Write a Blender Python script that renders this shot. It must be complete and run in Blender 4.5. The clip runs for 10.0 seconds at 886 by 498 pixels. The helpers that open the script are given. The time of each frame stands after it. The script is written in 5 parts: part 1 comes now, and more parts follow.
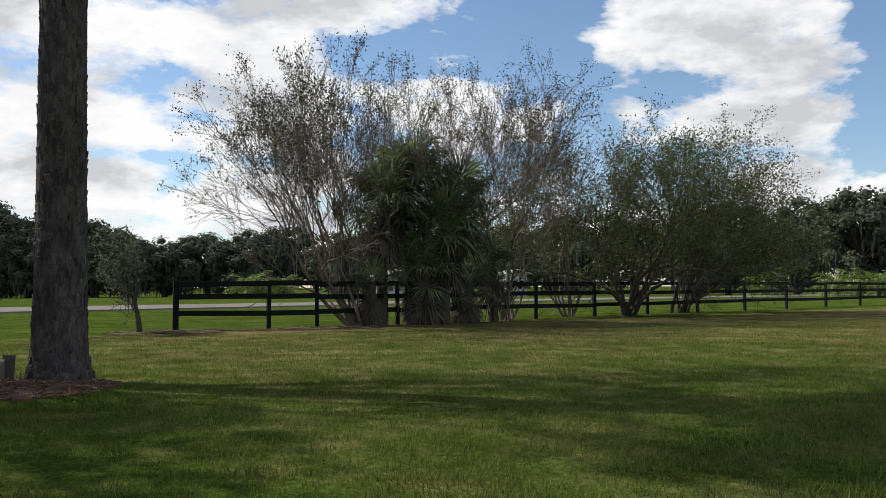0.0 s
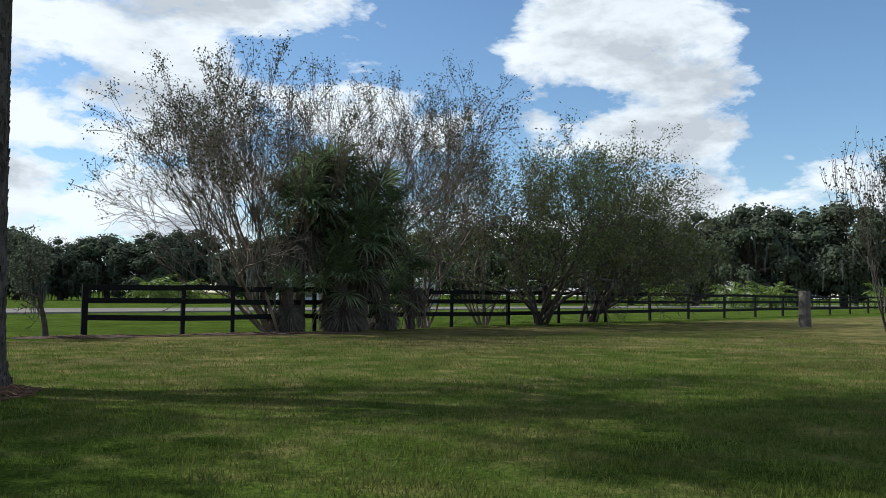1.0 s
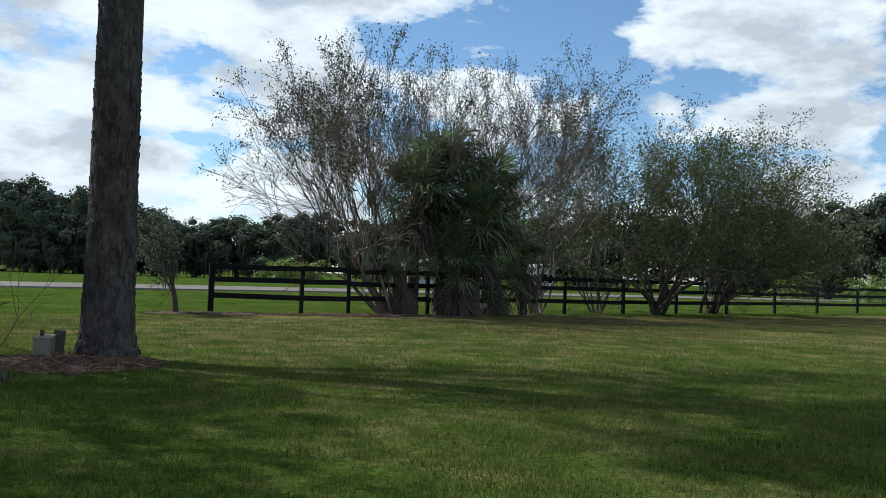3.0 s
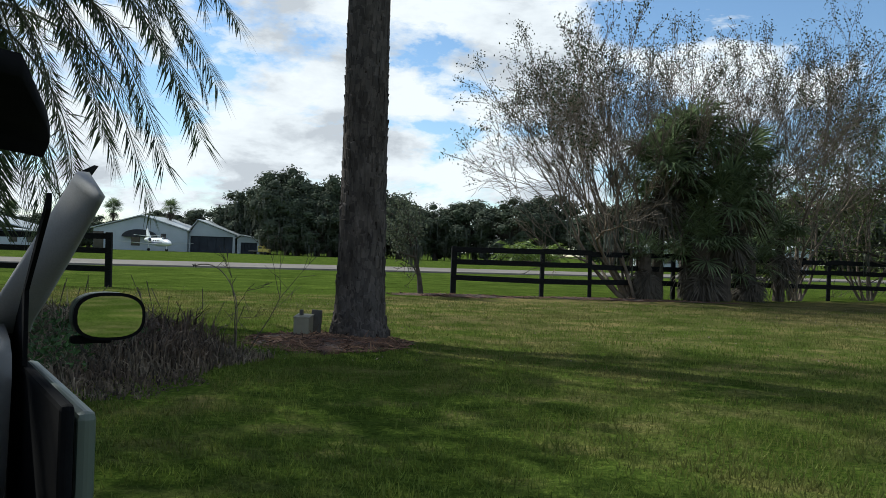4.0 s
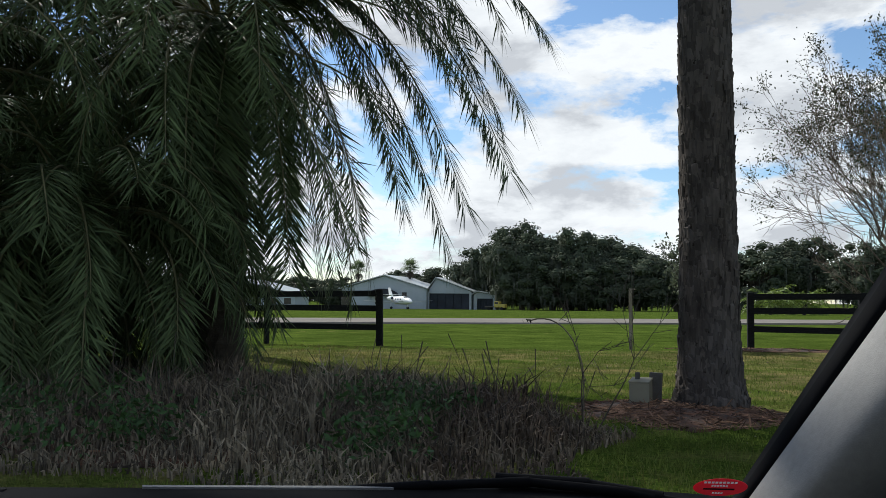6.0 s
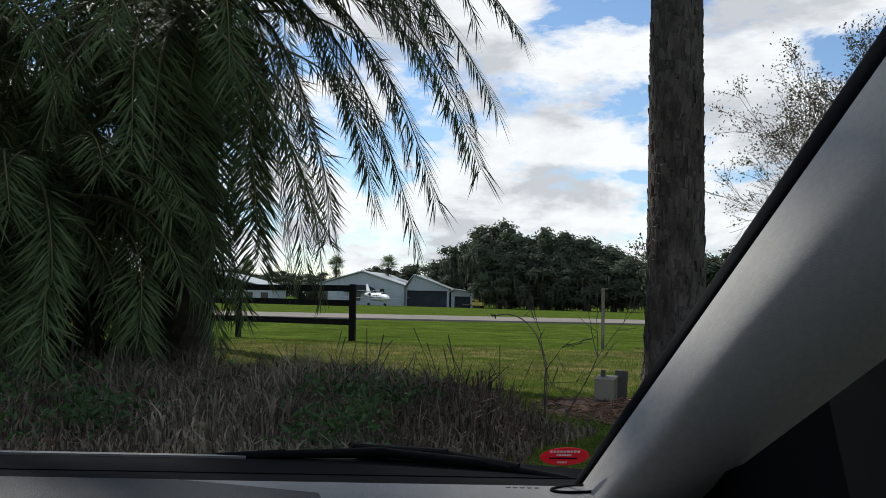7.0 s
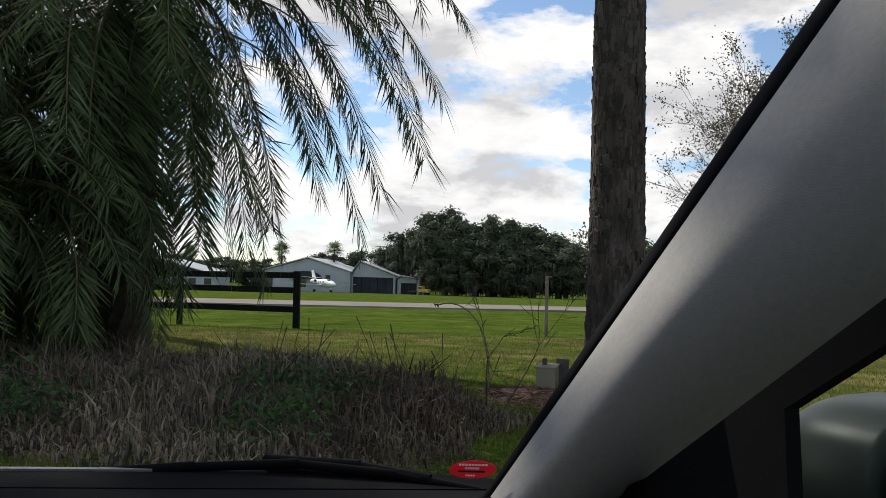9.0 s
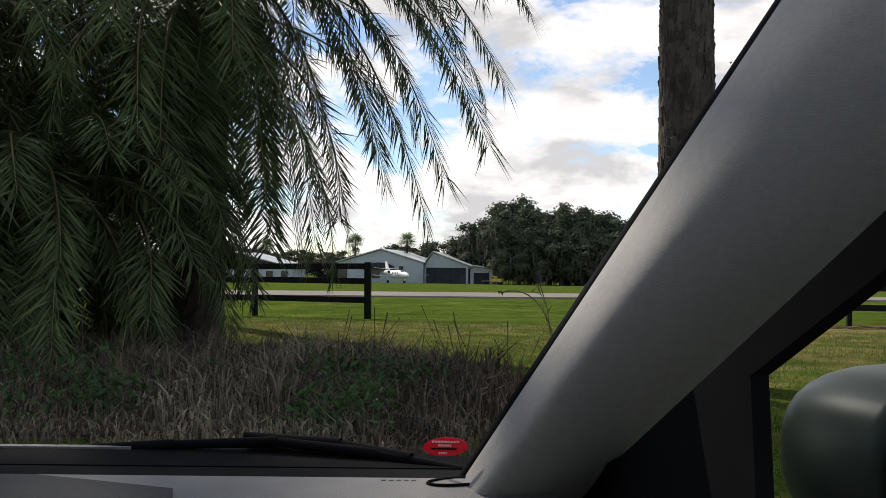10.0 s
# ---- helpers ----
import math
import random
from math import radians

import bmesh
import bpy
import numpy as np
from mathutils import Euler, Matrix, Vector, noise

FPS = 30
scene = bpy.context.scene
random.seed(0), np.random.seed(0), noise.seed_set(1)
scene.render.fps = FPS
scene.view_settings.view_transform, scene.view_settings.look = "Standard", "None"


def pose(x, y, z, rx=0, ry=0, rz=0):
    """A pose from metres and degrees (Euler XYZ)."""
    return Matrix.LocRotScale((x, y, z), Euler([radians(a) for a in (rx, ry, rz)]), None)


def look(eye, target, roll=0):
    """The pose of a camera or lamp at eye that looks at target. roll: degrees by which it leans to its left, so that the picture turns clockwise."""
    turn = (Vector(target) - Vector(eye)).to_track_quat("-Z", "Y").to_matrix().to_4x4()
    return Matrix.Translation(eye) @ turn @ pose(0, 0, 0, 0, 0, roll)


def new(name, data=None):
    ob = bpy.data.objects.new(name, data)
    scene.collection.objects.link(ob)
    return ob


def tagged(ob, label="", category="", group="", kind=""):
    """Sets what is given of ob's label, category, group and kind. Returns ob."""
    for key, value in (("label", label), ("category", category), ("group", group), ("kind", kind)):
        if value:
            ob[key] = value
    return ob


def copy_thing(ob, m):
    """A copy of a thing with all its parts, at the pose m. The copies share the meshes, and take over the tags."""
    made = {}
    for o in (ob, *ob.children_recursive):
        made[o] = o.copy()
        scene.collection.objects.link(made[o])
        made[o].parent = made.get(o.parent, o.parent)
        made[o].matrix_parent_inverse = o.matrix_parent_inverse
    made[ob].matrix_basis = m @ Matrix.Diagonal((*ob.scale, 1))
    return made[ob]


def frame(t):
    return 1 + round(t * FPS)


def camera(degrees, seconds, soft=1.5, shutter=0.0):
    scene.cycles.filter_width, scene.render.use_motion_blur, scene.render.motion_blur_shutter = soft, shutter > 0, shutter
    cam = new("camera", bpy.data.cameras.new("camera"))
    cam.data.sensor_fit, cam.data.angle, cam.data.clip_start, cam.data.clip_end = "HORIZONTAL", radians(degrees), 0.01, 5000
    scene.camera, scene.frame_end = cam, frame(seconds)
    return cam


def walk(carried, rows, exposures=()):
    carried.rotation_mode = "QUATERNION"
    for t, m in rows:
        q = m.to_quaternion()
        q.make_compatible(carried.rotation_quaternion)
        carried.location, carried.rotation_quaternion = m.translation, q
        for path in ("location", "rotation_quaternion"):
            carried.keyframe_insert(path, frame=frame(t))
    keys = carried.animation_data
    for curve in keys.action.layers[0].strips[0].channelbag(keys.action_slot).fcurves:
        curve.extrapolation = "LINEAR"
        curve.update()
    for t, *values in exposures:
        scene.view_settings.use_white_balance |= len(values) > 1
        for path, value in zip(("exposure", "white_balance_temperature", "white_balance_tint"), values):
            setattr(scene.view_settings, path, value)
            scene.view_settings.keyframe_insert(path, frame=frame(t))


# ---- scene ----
cam = camera(55.0, 10.0, soft=0.8)
walk(cam, [
    (0, look((-1.356, -0.998, 1.319), (0.377, 3.687, 1.539), -0.20)),
    (0.5, look((-1.611, -0.993, 1.323), (0.586, 3.490, 1.563), 0.50)),
    (1, look((-1.747, -1.006, 1.325), (0.478, 3.464, 1.590), 0.60)),
    (1.5, look((-1.731, -1.009, 1.330), (0.657, 3.376, 1.605), 1.30)),
    (2, look((-1.712, -1.083, 1.338), (0.595, 3.347, 1.573), 1.10)),
    (2.2, look((-1.680, -1.095, 1.340), (0.613, 3.343, 1.562), 1.30)),
    (3.3, look((-1.593, -1.188, 1.356), (-0.351, 3.654, 1.466), 2.00)),
    (3.5, look((-1.602, -1.110, 1.338), (-0.562, 3.780, 1.400), 2.00)),
    (4, look((-1.660, -0.640, 1.332), (-1.415, 4.355, 1.347), 2.00)),
    (4.5, look((-1.683, 0.177, 1.321), (-2.098, 5.160, 1.339), 1.30)),
    (5, look((-2.014, 1.213, 1.301), (-3.138, 6.083, 1.376), 0.50)),
    (5.2, look((-2.564, 1.469, 1.290), (-3.680, 6.343, 1.410), 0.80)),
    (5.35, look((-3.013, 1.487, 1.270), (-4.095, 6.369, 1.405), 1.00)),
    (5.5, look((-3.236, 1.411, 1.255), (-4.283, 6.295, 1.460), 1.35)),
    (5.7, look((-3.204, 1.389, 1.255), (-4.290, 6.263, 1.519), 0.33)),
    (6.8, look((-3.031, 1.475, 1.218), (-4.055, 6.358, 1.558), 1.16)),
    (7, look((-3.021, 1.458, 1.217), (-3.986, 6.356, 1.508), 1.45)),
    (7.5, look((-3.018, 1.461, 1.232), (-3.751, 6.402, 1.457), 1.68)),
    (8, look((-3.037, 1.477, 1.238), (-3.617, 6.436, 1.494), 1.59)),
    (8.5, look((-3.014, 1.462, 1.240), (-3.646, 6.417, 1.477), 1.32)),
    (9, look((-2.989, 1.471, 1.242), (-3.644, 6.423, 1.463), 1.63)),
    (9.5, look((-2.950, 1.498, 1.233), (-3.748, 6.429, 1.439), 1.17)),
    (10, look((-2.904, 1.531, 1.224), (-3.978, 6.412, 1.377), 0.79)),
], exposures=[
    (0, 0.0, 6500, 10), (0.5, 0.0, 6100, 7), (1, 0.0, 5950, 5), (2, 0.0, 5800, 3), (3.5, 0.0, 5900, 3), (4.5, 0.0, 6150, 6),
    (5.5, 0.0, 6200, 7), (7, 0.0, 6300, 8), (8, 0.0, 6500, 9), (9, 0.06, 6650, 10), (10, 0.15, 6800, 12)])

# ---- daylight: broken cloud, sun high to the left and ahead ----
SUN_AZ, SUN_EL = -50.0, 41.0          # degrees from +y towards +x, and above the horizon
sun_way = Vector((math.sin(radians(SUN_AZ)) * math.cos(radians(SUN_EL)),
                  math.cos(radians(SUN_AZ)) * math.cos(radians(SUN_EL)), math.sin(radians(SUN_EL))))
sun_data = bpy.data.lights.new("sun", "SUN")
sun_data.energy, sun_data.angle, sun_data.color = 5.0, radians(0.55), (1.0, 0.95, 0.86)
sun = new("sun", sun_data)
sun.matrix_world = look(sun_way * 60, (0, 0, 0))


def link(nt, a, b):
    nt.links.new(a, b)


def math_node(nt, op, a, b=None, c=None, clamp=False):
    n = nt.nodes.new("ShaderNodeMath")
    n.operation, n.use_clamp = op, clamp
    for i, v in enumerate((a, b, c)):
        if v is None:
            continue
        if isinstance(v, (int, float)):
            n.inputs[i].default_value = v
        else:
            nt.links.new(v, n.inputs[i])
    return n.outputs[0]


def mix_color(nt, fac, a, b, mode="MIX"):
    n = nt.nodes.new("ShaderNodeMix")
    n.data_type, n.blend_type = "RGBA", mode
    for sock, v in ((n.inputs[0], fac), (n.inputs[6], a), (n.inputs[7], b)):
        if isinstance(v, (int, float)):
            sock.default_value = v
        elif isinstance(v, tuple):
            sock.default_value = (*v, 1) if len(v) == 3 else v
        else:
            nt.links.new(v, sock)
    return n.outputs[2]


def noise_tex(nt, vec, scale, detail=4.0, rough=0.55, distort=0.0):
    n = nt.nodes.new("ShaderNodeTexNoise")
    n.inputs["Scale"].default_value, n.inputs["Detail"].default_value = scale, detail
    n.inputs["Roughness"].default_value, n.inputs["Distortion"].default_value = rough, distort
    if vec is not None:
        nt.links.new(vec, n.inputs["Vector"])
    return n.outputs["Fac"]


def ramp(nt, fac, stops):
    n = nt.nodes.new("ShaderNodeValToRGB")
    el = n.color_ramp.elements
    while len(el) < len(stops):
        el.new(0.5)
    for e, (p, c) in zip(el, stops):
        e.position = p
        e.color = (*c, 1) if isinstance(c, tuple) else (c, c, c, 1)
    nt.links.new(fac, n.inputs[0])
    return n.outputs[0]


def build_sky():
    world = bpy.data.worlds.new("sky")
    scene.world = world
    world.use_nodes = True
    nt = world.node_tree
    nt.nodes.clear()
    out = nt.nodes.new("ShaderNodeOutputWorld")
    bg = nt.nodes.new("ShaderNodeBackground")
    sky = nt.nodes.new("ShaderNodeTexSky")
    sky.sky_type, sky.sun_disc = "NISHITA", False
    sky.sun_elevation, sky.sun_rotation = radians(SUN_EL), radians(SUN_AZ)
    sky.air_density, sky.dust_density, sky.ozone_density = 1.0, 0.15, 3.0
    coord = nt.nodes.new("ShaderNodeTexCoord").outputs["Generated"]
    sep = nt.nodes.new("ShaderNodeSeparateXYZ")
    link(nt, coord, sep.inputs[0])
    x, y, z = sep.outputs
    def sky_plane(up):
        """Directions drawn out flat towards the horizon, taken a little higher by up."""
        zz = math_node(nt, "ADD", z, up)
        low = math_node(nt, "ADD", math_node(nt, "MAXIMUM", zz, 0.0), 0.42)
        comb = nt.nodes.new("ShaderNodeCombineXYZ")
        link(nt, math_node(nt, "DIVIDE", x, low), comb.inputs[0])
        link(nt, math_node(nt, "DIVIDE", y, low), comb.inputs[1])
        link(nt, math_node(nt, "MULTIPLY", zz, 2.1), comb.inputs[2])
        return comb.outputs[0]

    flat, higher = sky_plane(0.0), sky_plane(0.055)
    # cloud bodies with finer billows, and the same a little higher up
    body, above = noise_tex(nt, flat, 4.4, 12.0, 0.60, 0.15), noise_tex(nt, higher, 4.4, 9.0, 0.58, 0.15)
    wide = noise_tex(nt, flat, 1.1, 2.0, 0.5)

    def lump(az, el, r_az, r_el, amount):
        """A cloud bank round one bearing and height: its share of the cover."""
        d = Vector((math.sin(radians(az)) * math.cos(radians(el)), math.cos(radians(az)) * math.cos(radians(el)), math.sin(radians(el))))
        side = Vector((math.cos(radians(az)), -math.sin(radians(az)), 0))
        top = side.cross(d)
        total = None
        for axis, r in ((side, r_az), (top, r_el)):
            v = nt.nodes.new("ShaderNodeVectorMath")
            v.operation = "DOT_PRODUCT"
            link(nt, coord, v.inputs[0])
            v.inputs[1].default_value = axis
            q = math_node(nt, "POWER", math_node(nt, "ABSOLUTE", math_node(nt, "DIVIDE", v.outputs["Value"], math.sin(radians(r)))), 2.0)
            total = q if total is None else math_node(nt, "ADD", total, q)
        f = math_node(nt, "SUBTRACT", 1.0, total, clamp=True)
        ahead = nt.nodes.new("ShaderNodeVectorMath")
        ahead.operation = "DOT_PRODUCT"
        link(nt, coord, ahead.inputs[0])
        ahead.inputs[1].default_value = d
        f = math_node(nt, "MULTIPLY", f, math_node(nt, "GREATER_THAN", ahead.outputs["Value"], 0.0))
        return math_node(nt, "MULTIPLY", f, amount)

    body = math_node(nt, "MULTIPLY_ADD", body, 1.5, -0.25)
    cover = math_node(nt, "ADD", body, math_node(nt, "MULTIPLY", math_node(nt, "SUBTRACT", wide, 0.5), 0.35))
    # the cloudy west, the blue gap and the single banks
    for b in SKY_BANKS:
        cover = math_node(nt, "ADD", cover, lump(*b))
    mask = ramp(nt, cover, [(0.47, 0.0), (0.535, 0.55), (0.63, 1.0)])
    depth = math_node(nt, "ADD", math_node(nt, "MULTIPLY_ADD", above, 1.75, -0.30), math_node(nt, "MULTIPLY", cover, 0.20))
    cloud = ramp(nt, depth, [(0.58, (1.0, 1.0, 1.0)), (0.72, (0.90, 0.905, 0.92)), (0.90, (0.62, 0.63, 0.66))])
    sky_lit = nt.nodes.new("ShaderNodeVectorMath")
    sky_lit.operation = "SCALE"
    link(nt, sky.outputs[0], sky_lit.inputs[0])
    sky_lit.inputs["Scale"].default_value = SKY_STRENGTH
    cloud_lit = nt.nodes.new("ShaderNodeVectorMath")
    cloud_lit.operation = "SCALE"
    link(nt, cloud, cloud_lit.inputs[0])
    cloud_lit.inputs["Scale"].default_value = CLOUD_STRENGTH
    link(nt, mix_color(nt, mask, sky_lit.outputs[0], cloud_lit.outputs[0]), bg.inputs[0])
    bg.inputs[1].default_value = 1.0
    link(nt, bg.outputs[0], out.inputs[0])


SKY_STRENGTH, CLOUD_STRENGTH = 0.128, 0.99
# bearing, height, half width, half height (degrees) and share of cover
SKY_BANKS = [(-22, 11, 30, 16, 0.075), (5, 9, 9, 7, 0.08), (36.5, 19, 7.5, 5.5, 0.19), (35, 12.6, 6, 1.2, -0.12), (41.5, 10.4, 6, 2.4, 0.13), (48.5, 6.2, 8, 3.6, 0.20), (3, 9, 15, 10, 0.10), (-12, 6, 12, 6, 0.06), (46, 4, 22, 4.0, 0.10),
             (13, 20, 8, 4, 0.12), (21, 12, 5, 3, 0.08), (0, 3, 75, 5, 0.10), (26, 19, 6, 8, -0.16), (52, 16, 7.5, 8, -0.30), (30, 13, 2.6, 9, -0.14), (-8, 16, 6, 3, -0.08)]
build_sky()


# ---- materials ----
def material(name, base, rough=0.8, metallic=0.0, scale=6.0, vary=0.25, tint=None, bump=0.0, bump_scale=40.0, spec=0.4,
             island=0.0, stretch=(1, 1, 1), through_light=0.0, detail=5.0):
    """A principled surface: base colour with variation at two scales, an optional second tint, relief and piece-to-piece change."""
    m = bpy.data.materials.new(name)
    m.use_nodes = True
    nt = m.node_tree
    p = nt.nodes["Principled BSDF"]
    tc = nt.nodes.new("ShaderNodeTexCoord").outputs["Object"]
    mp = nt.nodes.new("ShaderNodeMapping")
    mp.inputs["Scale"].default_value = stretch
    link(nt, tc, mp.inputs[0])
    vec = mp.outputs[0]
    big = noise_tex(nt, vec, scale * 0.18, 3.0)
    fine = noise_tex(nt, vec, scale, detail, 0.6)
    dark = tuple(c * (1 - vary) for c in base)
    light = tuple(min(1, c * (1 + vary)) for c in base)
    col = ramp(nt, fine, [(0.3, dark), (0.7, light)])
    if tint:
        col = mix_color(nt, ramp(nt, big, [(0.42, 0.0), (0.62, 1.0)]), col, tint)
    if island:
        geo = nt.nodes.new("ShaderNodeNewGeometry").outputs["Random Per Island"]
        col = mix_color(nt, 1.0, col, ramp(nt, geo, [(0.0, 1 - island), (1.0, min(1.0, 1.0))]), "MULTIPLY")
    link(nt, col, p.inputs["Base Color"])
    p.inputs["Roughness"].default_value, p.inputs["Metallic"].default_value = rough, metallic
    p.inputs["Specular IOR Level"].default_value = spec
    if through_light:
        tr = nt.nodes.new("ShaderNodeBsdfTranslucent")
        link(nt, col, tr.inputs[0])
        mx = nt.nodes.new("ShaderNodeMixShader")
        mx.inputs[0].default_value = through_light
        link(nt, p.outputs[0], mx.inputs[1])
        link(nt, tr.outputs[0], mx.inputs[2])
        link(nt, mx.outputs[0], nt.nodes["Material Output"].inputs[0])
    if bump:
        bn = nt.nodes.new("ShaderNodeBump")
        bn.inputs["Strength"].default_value, bn.inputs["Distance"].default_value = bump, 0.02
        link(nt, noise_tex(nt, vec, bump_scale, 4.0, 0.6), bn.inputs["Height"])
        link(nt, bn.outputs[0], p.inputs["Normal"])
    return m


def lawn_material():
    """Mown grass, greener in places, straw-coloured and bare in others."""
    m = bpy.data.materials.new("lawn")
    m.use_nodes = True
    nt = m.node_tree
    p = nt.nodes["Principled BSDF"]
    tc = nt.nodes.new("ShaderNodeTexCoord").outputs["Object"]
    fine = noise_tex(nt, tc, 16.0, 8.0, 0.75)
    mid = noise_tex(nt, tc, 1.3, 5.0, 0.6)
    wide = noise_tex(nt, tc, 0.11, 3.0, 0.5)
    green = ramp(nt, fine, [(0.32, (0.020, 0.034, 0.007)), (0.52, (0.062, 0.094, 0.016)), (0.72, (0.135, 0.165, 0.034))])
    straw = ramp(nt, fine, [(0.3, (0.085, 0.075, 0.030)), (0.7, (0.20, 0.165, 0.075))])
    sep = nt.nodes.new("ShaderNodeSeparateXYZ")
    link(nt, tc, sep.inputs[0])
    # the lawn dries out towards the fence and to the east
    dry_y = nt.nodes.new("ShaderNodeMapRange")
    link(nt, math_node(nt, "ADD", sep.outputs[1], math_node(nt, "MULTIPLY", sep.outputs[0], 0.45)), dry_y.inputs[0])
    dry_y.inputs[1].default_value, dry_y.inputs[2].default_value = 9.0, 24.0
    past = nt.nodes.new("ShaderNodeMapRange")
    link(nt, math_node(nt, "SUBTRACT", sep.outputs[1], math_node(nt, "MULTIPLY", sep.outputs[0], 0.3)), past.inputs[0])
    past.inputs[1].default_value, past.inputs[2].default_value = 26.0, 23.5
    dry = math_node(nt, "MULTIPLY", dry_y.outputs[0], past.outputs[0])
    patch = math_node(nt, "ADD", math_node(nt, "MULTIPLY", mid, 0.7), math_node(nt, "MULTIPLY", wide, 0.5))
    field = math_node(nt, "MULTIPLY_ADD", past.outputs[0], 0.14, -0.14)
    patch = math_node(nt, "ADD", patch, field)
    f = ramp(nt, math_node(nt, "ADD", patch, math_node(nt, "MULTIPLY", dry, 0.16)), [(0.57, 0.0), (0.78, 0.9)])
    tone = math_node(nt, "ADD", math_node(nt, "MULTIPLY", mid, 0.8), math_node(nt, "MULTIPLY", noise_tex(nt, tc, 0.35, 4.0, 0.6), 0.8))
    shade = ramp(nt, tone, [(0.55, (0.55, 0.58, 0.55)), (0.80, (1.0, 1.0, 1.0)), (1.02, (1.5, 1.4, 1.35))])
    link(nt, mix_color(nt, 1.0, mix_color(nt, f, green, straw), shade, "MULTIPLY"), p.inputs["Base Color"])
    p.inputs["Roughness"].default_value, p.inputs["Specular IOR Level"].default_value = 1.0, 0.0
    bn = nt.nodes.new("ShaderNodeBump")
    bn.inputs["Strength"].default_value, bn.inputs["Distance"].default_value = 0.9, 0.05
    link(nt, noise_tex(nt, tc, 14.0, 5.0, 0.7), bn.inputs["Height"])
    link(nt, bn.outputs[0], p.inputs["Normal"])
    return m


LAWN = lawn_material()
BLADE = material("grass_blade", (0.155, 0.215, 0.036), 0.75, spec=0.12, scale=0.9, vary=0.4, tint=(0.18, 0.17, 0.055), island=0.5, through_light=0.35)
STRAW = material("dead_grass", (0.40, 0.335, 0.235), 0.8, scale=2.0, vary=0.35, tint=(0.15, 0.105, 0.075), island=0.88, through_light=0.2)
WEED = material("weed_leaf", (0.055, 0.12, 0.03), 0.6, scale=3.0, vary=0.4, island=0.5, through_light=0.3)
ASPHALT = material("pale_asphalt", (0.20, 0.178, 0.152), 0.95, scale=1.5, vary=0.12, spec=0.1, tint=(0.17, 0.15, 0.13), bump=0.2)
BLACK_WOOD = material("black_painted_wood", (0.012, 0.0125, 0.013), 0.9, scale=9.0, vary=0.5, stretch=(1, 1, 6), bump=0.4, bump_scale=25, spec=0.12)
GREY_WOOD = material("weathered_wood", (0.27, 0.235, 0.185), 0.85, scale=10.0, vary=0.35, tint=(0.16, 0.13, 0.10), stretch=(6, 6, 1), bump=0.5)
BARK = material("pine_bark", (0.098, 0.081, 0.071), 0.92, scale=7.0, vary=0.45, tint=(0.115, 0.10, 0.092), bump=1.0, bump_scale=22, island=0.55, spec=0.15, stretch=(1, 1, 0.35))
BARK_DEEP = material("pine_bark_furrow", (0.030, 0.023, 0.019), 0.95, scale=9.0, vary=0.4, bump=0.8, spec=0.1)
TWIG_BARK = material("grey_twig_bark", (0.165, 0.13, 0.10), 0.85, scale=5.0, vary=0.35, bump=0.3, spec=0.2)
DARK_BARK = material("dark_oak_bark", (0.075, 0.062, 0.05), 0.9, scale=5.0, vary=0.4, bump=0.6, spec=0.15)
SPARSE_LEAF = material("crape_myrtle_leaf", (0.050, 0.068, 0.026), 0.55, scale=0.6, vary=0.35, tint=(0.060, 0.062, 0.028), island=0.6, through_light=0.35)
GREEN_LEAF = material("broad_green_leaf", (0.13, 0.172, 0.052), 0.5, scale=0.5, vary=0.35, tint=(0.10, 0.12, 0.03), island=0.6, through_light=0.4)
OAK_LEAF = material("live_oak_leaf", (0.10, 0.118, 0.075), 0.7, scale=0.12, vary=0.3, tint=(0.09, 0.105, 0.065), island=0.3, through_light=0.5)
WOODS_LEAF = material("woods_leaf", (0.080, 0.098, 0.060), 0.85, spec=0.1, scale=1.2, vary=0.45, tint=(0.086, 0.098, 0.068), island=0.22, through_light=0.15)
MOSS = material("spanish_moss", (0.16, 0.17, 0.14), 0.95, scale=2.0, vary=0.3, island=0.5, through_light=0.3, spec=0.1)
FAN_LEAF = material("cabbage_palm_leaf", (0.20, 0.26, 0.125), 0.45, spec=0.35, scale=1.0, vary=0.35, island=0.5, through_light=0.45)
FAN_DEAD = material("dead_palm_leaf", (0.125, 0.105, 0.08), 0.8, scale=2.0, vary=0.35, island=0.5, through_light=0.15)
FROND_LEAF = material("date_palm_leaflet", (0.115, 0.155, 0.066), 0.55, spec=0.1, scale=0.8, vary=0.35, island=0.65, through_light=0.12)
RACHIS = material("palm_frond_rib", (0.12, 0.11, 0.05), 0.6, scale=4.0, vary=0.3)
BRIGHT_LEAF = material("bright_shrub_leaf", (0.22, 0.30, 0.06), 0.5, scale=0.5, vary=0.3, island=0.5, through_light=0.4)
MULCH = material("brown_mulch", (0.105, 0.050, 0.028), 0.95, scale=14.0, vary=0.5, tint=(0.05, 0.033, 0.025), bump=1.0, bump_scale=30)
STICK = material("mulch_stick", (0.33, 0.19, 0.115), 0.9, scale=6.0, vary=0.4, tint=(0.20, 0.105, 0.07), island=0.8)
BEIGE_PLASTIC = material("beige_plastic", (0.24, 0.222, 0.16), 0.7, scale=3.0, vary=0.12, tint=(0.20, 0.185, 0.14))
DARK_BOARD = material("dark_weathered_board", (0.075, 0.070, 0.062), 0.8, scale=5.0, vary=0.35, bump=0.3)
STONE = material("stump_wood", (0.105, 0.092, 0.078), 0.9, scale=5.0, vary=0.4, tint=(0.08, 0.07, 0.06), bump=0.8)
